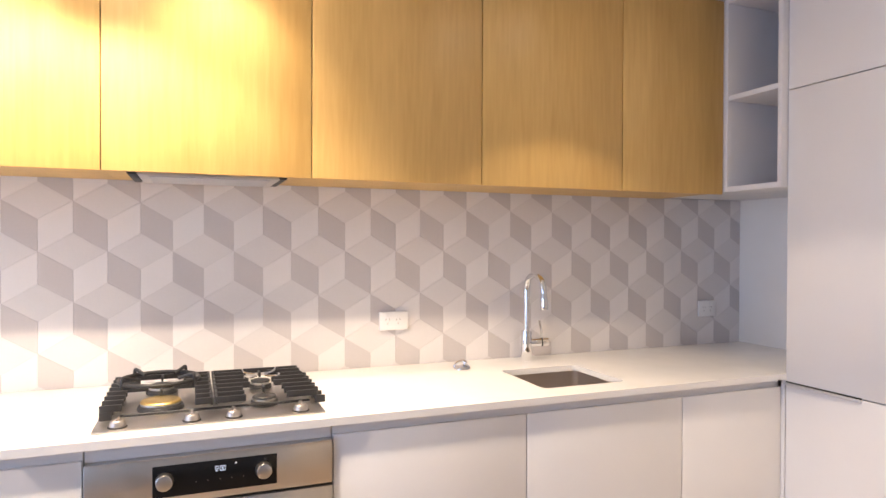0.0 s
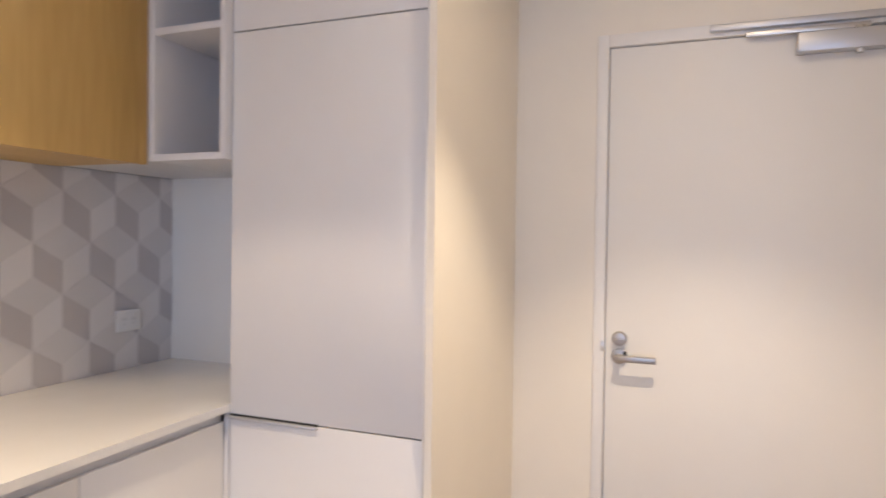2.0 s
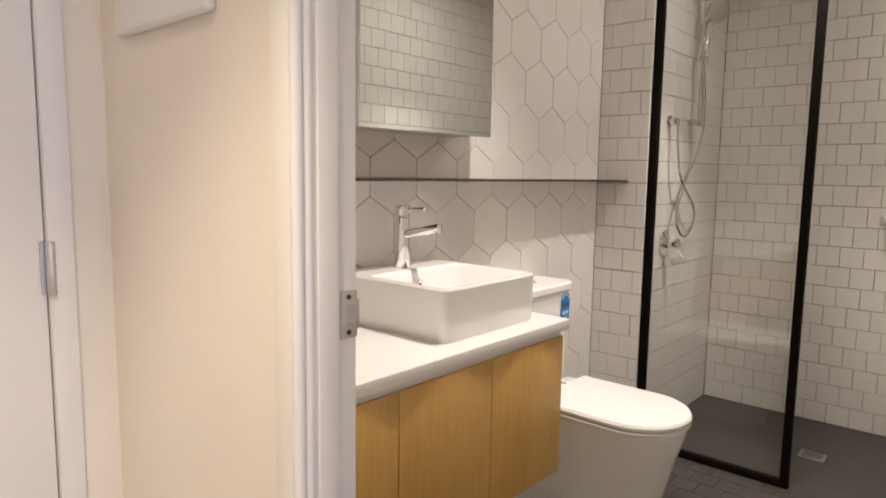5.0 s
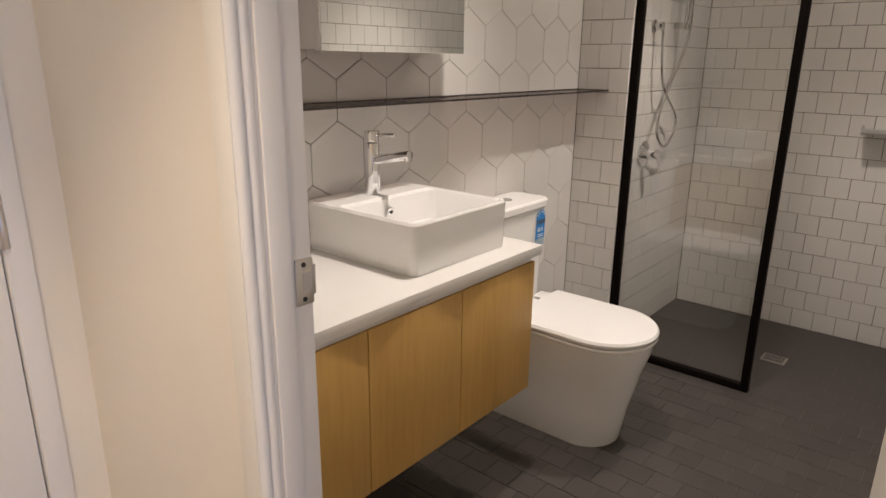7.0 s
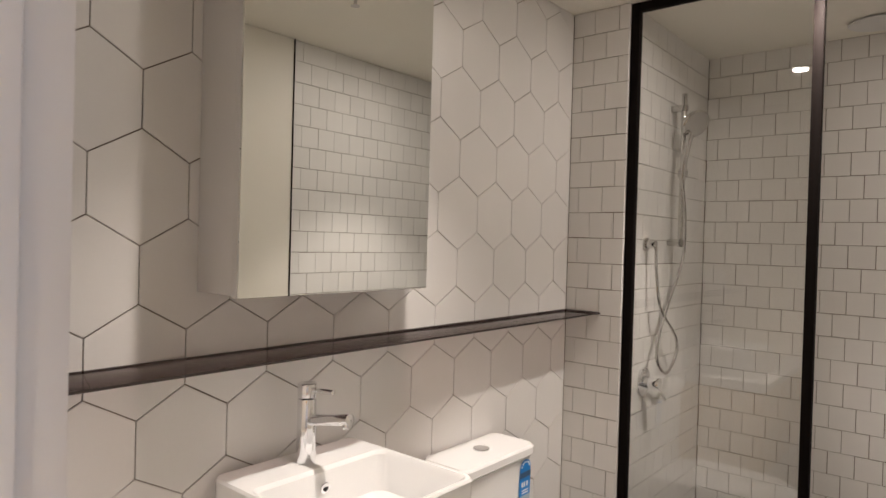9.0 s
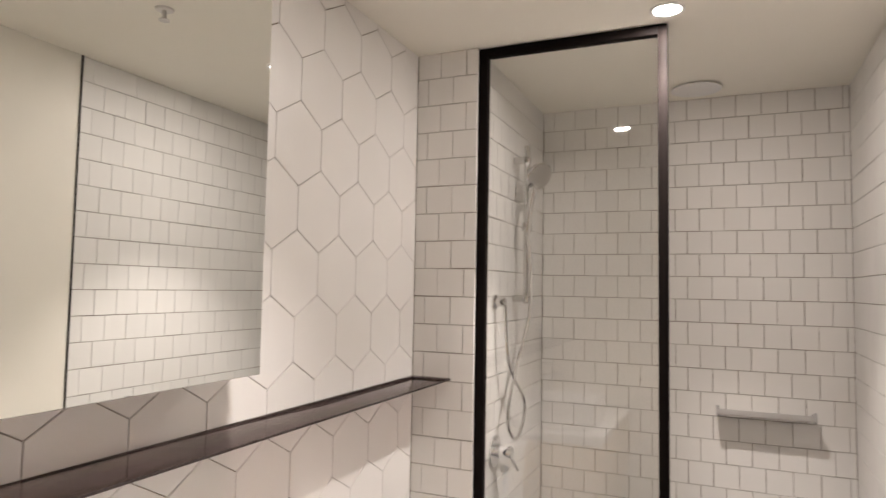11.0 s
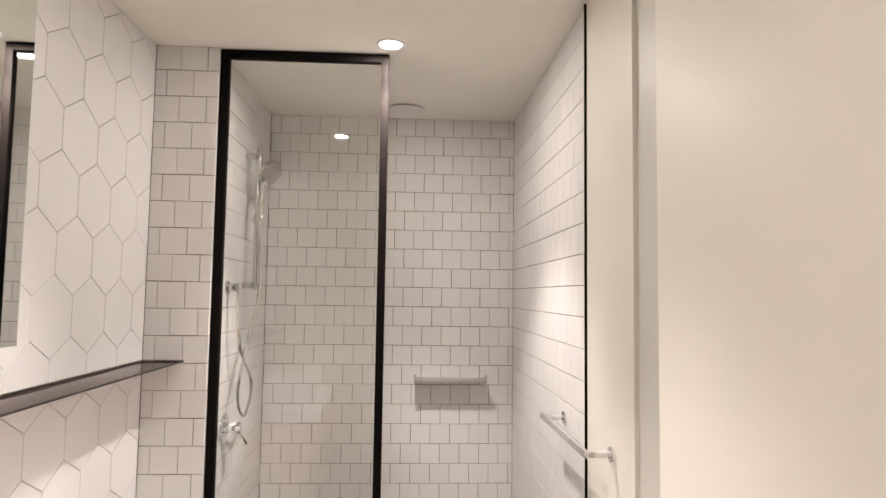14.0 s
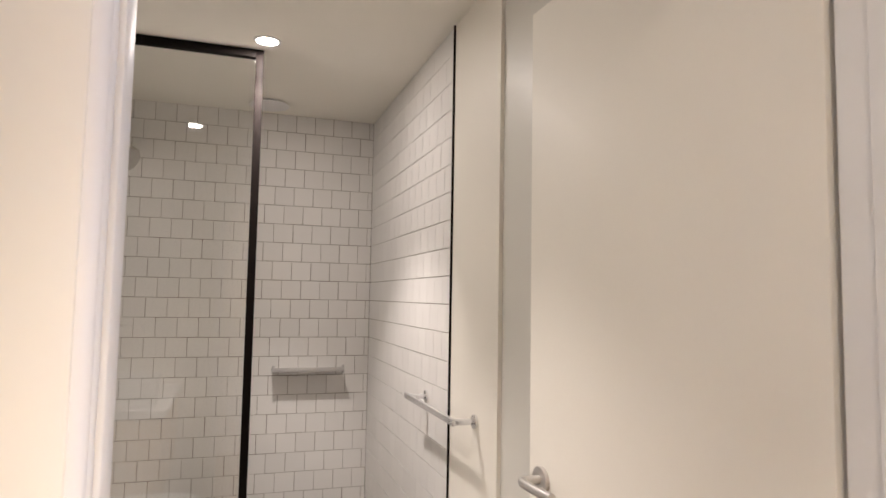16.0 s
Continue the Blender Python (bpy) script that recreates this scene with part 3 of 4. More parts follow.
for a in range(45, 405, 90):
    c, s = math.cos(radians(a)), math.sin(radians(a))
    part("trivet_arm", tube([(0.150 + 0.02 * c, 0.115 + 0.02 * s, 0.048), (0.150 + 0.065 * c, 0.115 + 0.065 * s, 0.05), (0.150 + 0.075 * c, 0.115 + 0.075 * s, 0.06)], 0.003, 8), M_CHROME, hob, "bright steel trivet arm")

# tall cupboard with the built-in fridge
fr = thing("fridge_cupboard", pose(0, 0, 0), "tall white laminate cupboard with an integrated fridge behind plain doors", "cupboard")
F0, F1 = -1.252, -0.657
part("carcass", box(0.021, 0.60, F0, F1 - 0.002, 0.02, 2.374), M_LAM, fr)
part("upper_door", box(0, 0.019, F0 + 0.0015, F1 - 0.001, 1.953, 2.372, 0.0012), M_LAM, fr)
part("fridge_door", box(0, 0.019, F0 + 0.0015, F1 - 0.001, 0.874, 1.949, 0.0012), M_LAM, fr)
ldoor = part("freezer_door", box(0, 0.019, F0 + 0.0015, F1 - 0.001, 0.10, 0.870, 0.0012), M_LAM, fr)
part("edge_pull", box(-0.012, 0.004, -0.947, F1 - 0.001, 0.862, 0.8705, 0.001), M_ALU, ldoor, "slim grey metal edge pull")
part("pull_slot", box(-0.0015, 0.0, -0.947, F1 - 0.001, 0.8705, 0.876), M_DARK, ldoor)
part("end_panel", box(-0.008, 0.60, YP + 0.021, F0 - 0.001, 0.0, 2.374, 0.001), M_LAM, fr)
part("kickboard", box(0.05, 0.07, F0, F1, 0.0, 0.10), M_LAM, fr)
part("side_panel", box(-0.0030, 0.45, F1 + 0.001, F1 + 0.0165, 0.0, CT - 0.0225), M_LAM, fr)

# ---- entrance ----
d1 = tagged(new("door_1", None), kind="structure")
DY0, DY1, DT = -2.511, -1.598, 2.043
part("leaf", box(XE + 0.002, XE + 0.042, DY0 + 0.003, DY1 - 0.003, 0.006, DT - 0.003, 0.0015), M_DOOR, d1)
fb = box(XE - 0.012, XE + 0.06, DY1, DY1 + 0.038, 0, DT + 0.042, 0.003)
box(XE - 0.012, XE + 0.06, DY0 - 0.043, DY0, 0, DT + 0.042, 0.003, bm=fb)
box(XE - 0.0119, XE + 0.06, DY0, DY1, DT, DT + 0.042, 0.003, bm=fb)
part("door_frame", fb, M_FRAME, d1)
# near-black slab filling the opening behind the leaf: shade in its gaps, as colour
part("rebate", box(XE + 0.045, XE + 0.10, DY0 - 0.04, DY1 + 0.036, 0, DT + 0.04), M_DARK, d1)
for z in (1.74, 1.04):
    h = part("hinge", cyl((XE - 0.012, DY0 - 0.002, z - 0.05), (XE - 0.012, DY0 - 0.002, z + 0.05), 0.008, bevel=0.001), M_SATIN, d1)
    part("hinge_leaf", box(XE - 0.003, XE + 0.001, DY0 - 0.002, DY0 + 0.012, z - 0.05, z + 0.05), M_SATIN, h)
ly = -1.648
dead = part("deadbolt", cyl((XE + 0.002, ly, 1.045), (XE - 0.022, ly, 1.045), 0.026, 0.023, bevel=0.003), M_KNOB, d1, "round satin deadbolt")
part("thumb_turn", box(XE - 0.032, XE - 0.022, ly - 0.014, ly + 0.014, 1.041, 1.049, 0.002), M_KNOB, dead)
lev = part("lever_handle", cyl((XE + 0.002, ly, 0.984), (XE - 0.010, ly, 0.984), 0.026, bevel=0.002), M_KNOB, d1, "satin metal lever handle")
part("neck", cyl((XE - 0.01, ly, 0.984), (XE - 0.05, ly, 0.984), 0.010), M_SATIN, lev)
part("lever", box(XE - 0.056, XE - 0.044, ly - 0.122, ly + 0.011, 0.973, 0.995, 0.004), M_KNOB, lev)
part("privacy_pin", cyl((XE - 0.010, ly - 0.020, 0.998), (XE - 0.016, ly - 0.020, 0.998), 0.006, n=12), M_DARK, lev)
part("latch_plate", box(XE - 0.0135, XE - 0.010, DY1 + 0.002, DY1 + 0.012, 1.0, 1.035, 0.001), M_SATIN, d1)
clo = thing("door_closer", pose(XE, 0, 0), "grey aluminium door closer with a slide track above the entrance door", "door closer")
part("closer_body", box(-0.045, 0.001, -2.418, -2.165, 1.966, 2.026, 0.004), M_ALU, clo)
part("track", box(-0.034, -0.0125, -2.420, -1.915, 2.056, 2.078, 0.003), M_ALU, clo)
part("arm", box(-0.030, -0.020, -2.36, -2.02, 2.030, 2.046, 0.002), M_SATIN, clo)
part("spindle", cyl((-0.028, -2.332, 1.954), (-0.028, -2.332, 2.036), 0.011, bevel=0.001), M_SATIN, clo)

swb = thing("switchboard", pose(0, YK, 0), "white plastic flush switchboard cover with a small hinged flap", "switchboard")
part("cover_plate", box(0.372, 0.690, 0.0, 0.020, 1.457, 1.722, 0.009, 3), M_PLASTIC, swb)
part("flap", box(0.430, 0.666, 0.0195, 0.030, 1.534, 1.662, 0.005, 3), M_PLASTIC, swb)
part("thumb_tab", cyl((0.548, 0.0195, 1.531), (0.548, 0.0215, 1.531), 0.017, bevel=0.0008), M_TRAY, swb)
part("hinge_bead", cyl((0.419, 0.021, 1.54), (0.419, 0.021, 1.658), 0.005), M_PLASTIC, swb)

# bathroom doorway
d2 = tagged(new("door_2", None), kind="structure")


def architrave(y, out):
    """Flat moulding round an opening on the wall face y, standing out that way."""
    a, b, e = 0.0, 0.041, y + out * 0.015
    bm = box(DL + 0.004 + a, DL + 0.004 + b, min(y, e), max(y, e), 0, 2.074 + b, 0.002)
    box(DR - 0.004 - b, DR - 0.004 - a, min(y, e), max(y, e), 0, 2.074 + b, 0.002, bm=bm)
    box(DR - 0.004 - a, DL + 0.004 + a, min(y, e), max(y, e), 2.074 + a, 2.074 + b, 0.002, bm=bm)
    return bm


part("architrave", architrave(YK, 1), M_TRIM, d2)
jm = box(DL, DL + 0.03, YB, YK, 0, 2.10, 0.001)
box(DR - 0.03, DR, YH, YK, 0, 2.10, 0.001, bm=jm)
box(DR, DL, YB, YK, 2.07, 2.10, 0.001, bm=jm)
part("jamb", jm, M_FRAME, d2)
for dy in (0.003, -0.013):
    part("bead", cyl((DL + 0.0058, YK + dy, 0), (DL + 0.0058, YK + dy, 2.07), 0.0095, n=40), M_FRAME, d2)
    part("bead", cyl((DR - 0.0058, YK + dy, 0), (DR - 0.0058, YK + dy, 2.07), 0.0095, n=40), M_FRAME, d2)
part("door_stop", box(DL - 0.006, DL, YK - 0.058, YK - 0.024, 0, 2.07, 0.002), M_FRAME, d2)
part("door_stop", box(DR, DR + 0.006, YK - 0.130, YK - 0.060, 0, 2.07, 0.002), M_FRAME, d2)
sp = part("strike_plate", box(DL - 0.0026, DL - 0.0001, YB - 0.001, YB + 0.030, 0.985, 1.055, 0.001), M_SATIN, d2, "satin metal strike plate")
part("lip", box(DL - 0.0026, DL + 0.008, YB - 0.0055, YB - 0.001, 0.997, 1.043, 0.0015), M_SATIN, sp)
part("latch_hole", box(DL - 0.0031, DL - 0.0025, YB + 0.004, YB + 0.018, 1.006, 1.034), M_TRAY, sp)
for z in (0.994, 1.046):
    part("screw", cyl((DL - 0.0025, YB + 0.016, z), (DL - 0.0038, YB + 0.016, z), 0.0038, n=12), M_DARK, sp)
leaf2 = part("leaf", box(-0.036, 0, -0.686, -0.004, 0.008, 2.042, 0.002), M_LEAF, d2, "cream painted flush door standing open")
leaf2.matrix_world = pose(DR + 0.004, YH - 0.006, 0, 0, 0, 3.7)
hb = cyl((0, -0.632, 1.062), (0.010, -0.632, 1.062), 0.026, bevel=0.002)
tube([(0.008, -0.632, 1.062), (0.036, -0.632, 1.062), (0.050, -0.625, 1.062), (0.053, -0.582, 1.062), (0.050, -0.518, 1.062)], 0.009, 12, bm=hb)
part("lever_handle", hb, M_SATIN, leaf2, "satin metal lever handle")
for z in (1.90, 0.3):
    part("hinge", cyl((DR + 0.004, YH - 0.006, z - 0.05), (DR + 0.004, YH - 0.006, z + 0.05), 0.006, bevel=0.001), M_SATIN, d2)

# ---- bathroom ----
van = thing("vanity_unit", pose(0, 0, 0), "wall-hung oak veneer vanity with three doors and a white top", "vanity")
VF, VE = 0.418, -3.738
part("carcass", box(VF + 0.02, XV, VE + 0.004, YB - 0.02, 0.345, 0.752), M_OAK_V, van)
for y1, y0 in ((-2.735, -3.055), (-3.058, -3.390), (-3.393, VE)):
    part("door", box(VF, VF + 0.019, y0, y1, 0.340, 0.756, 0.0012), M_OAK_V, van, "oak veneer door")
part("top_rail", box(VF + 0.006, XV, VE + 0.012, YB - 0.02, 0.757, 0.776), M_LAM, van)
part("vanity_top", box(0.405, XV, -3.752, YB - 0.02, 0.776, 0.806, 0.002), M_STONE, van, "white stone vanity top")

bas = thing("wash_basin", pose(0, 0, 0.806), "white porcelain square countertop wash basin", "basin")
B0, B1, BY0, BY1, BH = 0.474, 0.893, -3.672, -3.268, 0.138
rings = [rounded(B0 + 0.006, B1 - 0.003, BY0 + 0.006, BY1 - 0.006, 0.02, 0.0), rounded(B0 + 0.003, B1 - 0.001, BY0 + 0.003, BY1 - 0.003, 0.024, 0.012),
         rounded(B0, B1, BY0, BY1, 0.026, BH - 0.006), rounded(B0 + 0.004, B1 - 0.004, BY0 + 0.004, BY1 - 0.004, 0.024, BH),
         rounded(B0 + 0.011, 0.768, BY0 + 0.011, BY1 - 0.011, 0.024, BH), rounded(B0 + 0.017, 0.760, BY0 + 0.017, BY1 - 0.017, 0.024, BH - 0.008),
         rounded(B0 + 0.028, 0.750, BY0 + 0.028, BY1 - 0.028, 0.035, 0.045), rounded(B0 + 0.06, 0.715, BY0 + 0.065, BY1 - 0.065, 0.04, 0.022),
         rounded(0.60, 0.65, -3.495, -3.445, 0.024, 0.017)]
part("bowl", loft(rings), M_PORC, bas)
part("overflow", cyl((0.7545, -3.47, 0.095), (0.7495, -3.47, 0.094), 0.013, bevel=0.001), M_CHROME, bas, "chrome overflow ring")
part("overflow_hole", cyl((0.7498, -3.47, 0.094), (0.7488, -3.47, 0.094), 0.007), M_DARK, bas)
part("waste", cyl((0.625, -3.47, 0.017), (0.625, -3.47, 0.022), 0.026, bevel=0.001), M_CHROME, bas)

bt = thing("basin_mixer_tap", pose(0.822, -3.468, 0.944), "chrome pillar basin mixer tap on the wash basin", "tap")
part("body", cyl((0, 0, 0), (0, 0, 0.150), 0.0225, bevel=0.002), M_CHROME, bt)
part("cap", cyl((0, 0, 0.153), (0, 0, 0.185), 0.0225, bevel=0.002), M_CHROME, bt)
part("spout", cyl((-0.012, 0, 0.100), (-0.150, -0.0, 0.128), 0.0135, 0.0125, bevel=0.001), M_CHROME, bt)
part("aerator", cyl((-0.140, 0, 0.126), (-0.144, 0, 0.108), 0.011, bevel=0.001), M_CHROME, bt)
part("lever", cyl((-0.015, 0, 0.172), (-0.092, 0, 0.178), 0.0055, n=12, bevel=0.001), M_CHROME, bt)

# mirror cabinet
MX, MY0, MY1, MZ0, MZ1 = 0.741, -3.787, -3.228, 1.344, 2.16
mc = thing("mirror_cabinet", pose(0, 0, 0), "white bathroom wall cabinet with a full mirror door", "cabinet")
part("body", box(MX + 0.026, XV, MY0 + 0.002, MY1 - 0.002, MZ0 + 0.004, MZ1 - 0.004, 0.001), M_LAM, mc)
door = part("door_panel", box(MX + 0.006, MX + 0.0245, MY0, MY1, MZ0, MZ1, 0.001), M_LAM, mc)
part("mirror", box(MX, MX + 0.006, MY0, MY1, MZ0, MZ1, 0.0006, 1), M_MIRROR, door, "frameless mirror")

gs = thing("glass_shelf", pose(0, 0, 0), "long smoked glass shelf along the hexagon-tiled wall", "shelf")
part("pane", box(0.7515, XV, YN, YB - 0.004, 1.202, 1.208, 0.0008), M_SMOKE, gs)
part("back_edge", box(XV - 0.0014, XV - 0.0002, YN + 0.001, YB - 0.004, 1.2082, 1.2090), M_BROWN, gs, "thin dark joint along the wall")
part("end_edge", box(0.7515, XV - 0.0014, YN + 0.0002, YN + 0.0016, 1.2082, 1.2090), M_BROWN, gs, "thin dark joint at the end wall")
part("front_edge", box(0.7500, 0.7515, YN, YB - 0.004, 1.2026, 1.2074), M_BROWN, gs, "dark polished front edge")

# toilet
toi = thing("toilet", pose(0, -4.150, 0), "white back-to-wall toilet with a closed lid", "toilet")


def pan_ring(x_front, x_back, half, z, n=22):
    out = []
    cx = x_front + half
    for k in range(n + 1):
        a = radians(90 + 180 * k / n)
        out.append((cx + half * math.cos(a), half * math.sin(a), z))
    out += [(x_back, -half, z), (x_back, half, z)]
    return out


rings = [pan_ring(0.285, 0.888, 0.128, 0.0), pan_ring(0.282, 0.889, 0.131, 0.012), pan_ring(0.262, 0.890, 0.140, 0.13), pan_ring(0.225, 0.891, 0.160, 0.28),
         pan_ring(0.197, 0.892, 0.178, 0.37), pan_ring(0.192, 0.892, 0.182, 0.398), pan_ring(0.198, 0.892, 0.176, 0.404)]
part("pan", loft(rings), M_PORC, toi)
seat = part("seat", loft([pan_ring(0.196, 0.665, 0.174, 0.4042), pan_ring(0.184, 0.667, 0.186, 0.4075), pan_ring(0.183, 0.667, 0.187, 0.413), pan_ring(0.185, 0.665, 0.185, 0.4165)]), M_PORC, toi)
lid = part("lid", loft([pan_ring(0.196, 0.665, 0.174, 0.4168), pan_ring(0.184, 0.667, 0.186, 0.4208), pan_ring(0.182, 0.667, 0.188, 0.424), pan_ring(0.182, 0.667, 0.188, 0.433), pan_ring(0.188, 0.664, 0.182, 0.4415), pan_ring(0.21, 0.65, 0.16, 0.4435)]), M_PORC, toi)
part("hinge_deck", box(0.667, 0.735, -0.176, 0.176, 0.404, 0.425, 0.006), M_PORC, toi)
for y in (-0.08, 0.08):
    part("hinge_button", box(0.685, 0.715, y - 0.010, y + 0.010, 0.425, 0.428, 0.001), M_CHROME, seat)
cis = part("cistern", loft([rounded(0.742, 0.897, -0.175, 0.175, 0.03, 0.40), rounded(0.738, 0.897, -0.179, 0.179, 0.03, 0.60), rounded(0.734, 0.897, -0.182, 0.182, 0.03, 0.775)]), M_PORC, toi)
part("cistern_lid", loft([rounded(0.730, 0.898, -0.186, 0.186, 0.03, 0.7785), rounded(0.724, 0.898, -0.191, 0.191, 0.03, 0.784), rounded(0.724, 0.898, -0.191, 0.191, 0.03, 0.806), rounded(0.730, 0.896, -0.185, 0.185, 0.03, 0.814)]), M_PORC, cis)
part("flush_button", cyl((0.812, 0.0, 0.814), (0.812, 0.0, 0.821), 0.026, bevel=0.001), M_CHROME, cis, "round chrome flush button")
stk = thing("water_rating_sticker", pose(0.7325, -4.285, 0.705, 0, -1, 0), "blue and white water rating sticker on the cistern", "sticker")
part("blue_label", box(-0.0012, 0, -0.031, 0.031, -0.050, 0.035), M_BLUE, stk)
part("pale_foot", box(-0.0012, 0, -0.031, 0.031, -0.080, -0.0502), M_PALE, stk)
part("arch", cyl((-0.0012, 0, 0.035), (0, 0, 0.035), 0.031, n=32), M_BLUE, stk)
for a in range(20, 170, 28):
    part("star", cyl((-0.0018, 0.023 * math.cos(radians(a)), 0.037 + 0.022 * math.sin(radians(a))), (-0.0012, 0.023 * math.cos(radians(a)), 0.037 + 0.022 * math.sin(radians(a))), 0.004, n=6), M_PAPER, stk)
part("dark_band", box(-0.0017, -0.0012, -0.031, 0.031, 0.008, 0.026), M_NAVY, stk)
for y in (-0.012, 0.004, 0.016):
    part("figure", box(-0.0017, -0.0012, y - 0.004, y + 0.004, -0.022, -0.006), M_PAPER, stk)
for z in (-0.034, -0.042):
    part("text_bar", box(-0.0017, -0.0012, -0.020, 0.018, z - 0.0018, z + 0.0018), M_PAPER, stk)

# shower screen
scr = thing("shower_screen", pose(0, 0, 0), "fixed clear glass shower screen in a black metal frame", "shower screen")
S0, S1, SY, SZ = 0.022, XS, -4.850, 2.387
part("left_stile", box(S1 - 0.034, S1 - 0.001, SY - 0.016, SY + 0.016, 0, SZ, 0.002), M_BLACKFRAME, scr)
part("right_stile", box(S0, S0 + 0.030, SY - 0.016, SY + 0.016, 0, SZ, 0.002), M_BLACKFRAME, scr)
part("top_rail", box(S0 + 0.030, S1 - 0.034, SY - 0.016, SY + 0.016, SZ - 0.032, SZ, 0.002), M_BLACKFRAME, scr)
part("bottom_rail", box(S0 + 0.030, S1 - 0.034, SY - 0.016, SY + 0.016, 0, 0.030, 0.002), M_BLACKFRAME, scr)
part("glass", box(S0 + 0.028, S1 - 0.032, SY - 0.003, SY + 0.003, 0.028, SZ - 0.03), M_GLASS, scr, "clear glass pane").visible_shadow = False

# hand shower on its rail
hs = thing("hand_shower", pose(XS, 0, 0), "chrome hand shower on a sliding wall rail with a hose", "shower")
RY = -5.275
part("rail", cyl((-0.055, RY, 1.47), (-0.055, RY, 2.125), 0.0115, bevel=0.001), M_SOFT, hs)
for z in (2.065, 1.49):
    part("bracket", box(-0.070, 0, RY - 0.013, RY + 0.013, z - 0.014, z + 0.014, 0.004), M_SOFT, hs)
sl = part("slider", box(-0.074, -0.040, RY - 0.018, RY + 0.020, 1.765, 1.805, 0.006), M_SOFT, hs)
part("cradle", cyl((-0.062, RY + 0.016, 1.785), (-0.070, RY + 0.044, 1.792), 0.017, bevel=0.002), M_SOFT, sl)
hh = part("handset", tube([(-0.068, RY + 0.036, 1.752), (-0.073, RY + 0.036, 1.82), (-0.083, RY + 0.030, 1.89), (-0.094, RY + 0.022, 1.95)], 0.0125, 14), M_SOFT, hs)
lathe = [(0.012, 0.036), (0.034, 0.030), (0.052, 0.016), (0.060, 0.002), (0.060, -0.006), (0.055, -0.010)]
b = loft([[(q * math.cos(2 * math.pi * k / 28), q * math.sin(2 * math.pi * k / 28), z) for k in range(28)] for q, z in lathe][::-1])
bmesh.ops.transform(b, matrix=pose(-0.108, RY + 0.012, 1.992) @ pose(0, 0, 0, 28, 52, 0), verts=b.verts)
part("shower_head", b, M_SOFT, hh, "domed chrome shower head")
EY, EZ = -5.035, 1.478
part("wall_elbow", cyl((0, EY, EZ), (-0.045, EY, EZ), 0.017, bevel=0.002), M_SOFT, hs)
part("elbow_flange", cyl((0, EY, EZ), (-0.008, EY, EZ), 0.028, bevel=0.001), M_SOFT, hs)
part("hose", tube([(-0.045, EY, EZ - 0.01), (-0.048, EY - 0.005, 1.36), (-0.052, EY - 0.05, 1.22), (-0.055, RY + 0.022, 1.09), (-0.055, RY + 0.012, 1.01), (-0.055, EY - 0.13, 0.945), (-0.055, EY - 0.03, 1.0), (-0.055, EY - 0.025, 1.09), (-0.058, EY - 0.11, 1.23), (-0.075, RY + 0.02, 1.42), (-0.078, RY + 0.014, 1.60), (-0.068, RY + 0.034, 1.756)], 0.0065, 10, steps=7), M_SOFT, hs, "flexible chrome hose")
mx = thing("shower_mixer", pose(XS, -5.050, 0.918), "round chrome wall mixer with a lever in the shower", "tap")
part("wall_plate", cyl((0, 0, 0), (-0.010, 0, 0), 0.060, bevel=0.003), M_CHROME, mx)
part("body", cyl((-0.010, 0, 0), (-0.075, 0, 0), 0.024, bevel=0.003), M_CHROME, mx)
part("lever", tube([(-0.066, 0, -0.014), (-0.078, -0.006, -0.036), (-0.092, -0.014, -0.066)], 0.006, 10), M_CHROME, mx)

# perforated shower shelf
sh = thing("shower_shelf", pose(0, YS, 0), "small grey metal shower shelf with soap holes on the tiled wall", "shelf")
SSX0, SSX1, SSZ = -0.470, -0.104, 1.030
bm = bmesh.new()
outer = [(SSX0, 0.002), (SSX1, 0.002), (SSX1, 0.105), (SSX0, 0.105)]
holes = [(SSX0 + 0.045 + 0.022 * i, 0.035 + 0.035 * j, 0.0065) for i in range(3) for j in range(2)]
loops = [outer] + [[(hx + r * math.cos(2 * math.pi * k / 10), hy + r * math.sin(2 * math.pi * k / 10)) for k in range(10)] for hx, hy, r in holes]
sides = []
for zz in (SSZ, SSZ - 0.004):
    vv = [[bm.verts.new((x, y, zz)) for x, y in lp] for lp in loops]
    es = [bm.edges.new((r[k], r[(k + 1) % len(r)])) for r in vv for k in range(len(r))]
    bmesh.ops.triangle_fill(bm, use_beauty=True, edges=es)
    sides.append(vv)
for a, b in zip(*sides):
    for k in range(len(a)):
        bm.faces.new((a[k], a[(k + 1) % len(a)], b[(k + 1) % len(b)], b[k]))
bmesh.ops.recalc_face_normals(bm, faces=bm.faces)
part("plate", bm, M_TRAY, sh)
part("front_lip", box(SSX0, SSX1, 0.105, 0.108, SSZ - 0.004, SSZ + 0.018, 0.001), M_TRAY, sh)
for x in (SSX0 + 0.006, SSX1 - 0.006):
    part("end_post", cyl((x, 0.100, SSZ - 0.012), (x, 0.100, SSZ + 0.030), 0.006, n=12, bevel=0.001), M_TRAY, sh)
    part("wall_mount", cyl((x, 0.0, SSZ + 0.004), (x, 0.100, SSZ + 0.004), 0.005, n=12), M_TRAY, sh)

# towel rail
tr = thing("towel_rail", pose(XR, 0, 1.045), "chrome single towel rail on the side wall", "towel rail")
for y in (-4.625, -4.110):
    part("flange", cyl((0, y, 0), (0.009, y, 0), 0.022, bevel=0.002), M_CHROME, tr)
    part("post", cyl((0.008, y, 0), (0.072, y, 0), 0.0095, bevel=0.001), M_RAIL, tr)
part("bar", box(0.066, 0.080, -4.665, -4.100, -0.0105, 0.0105, 0.004), M_RAIL, tr)

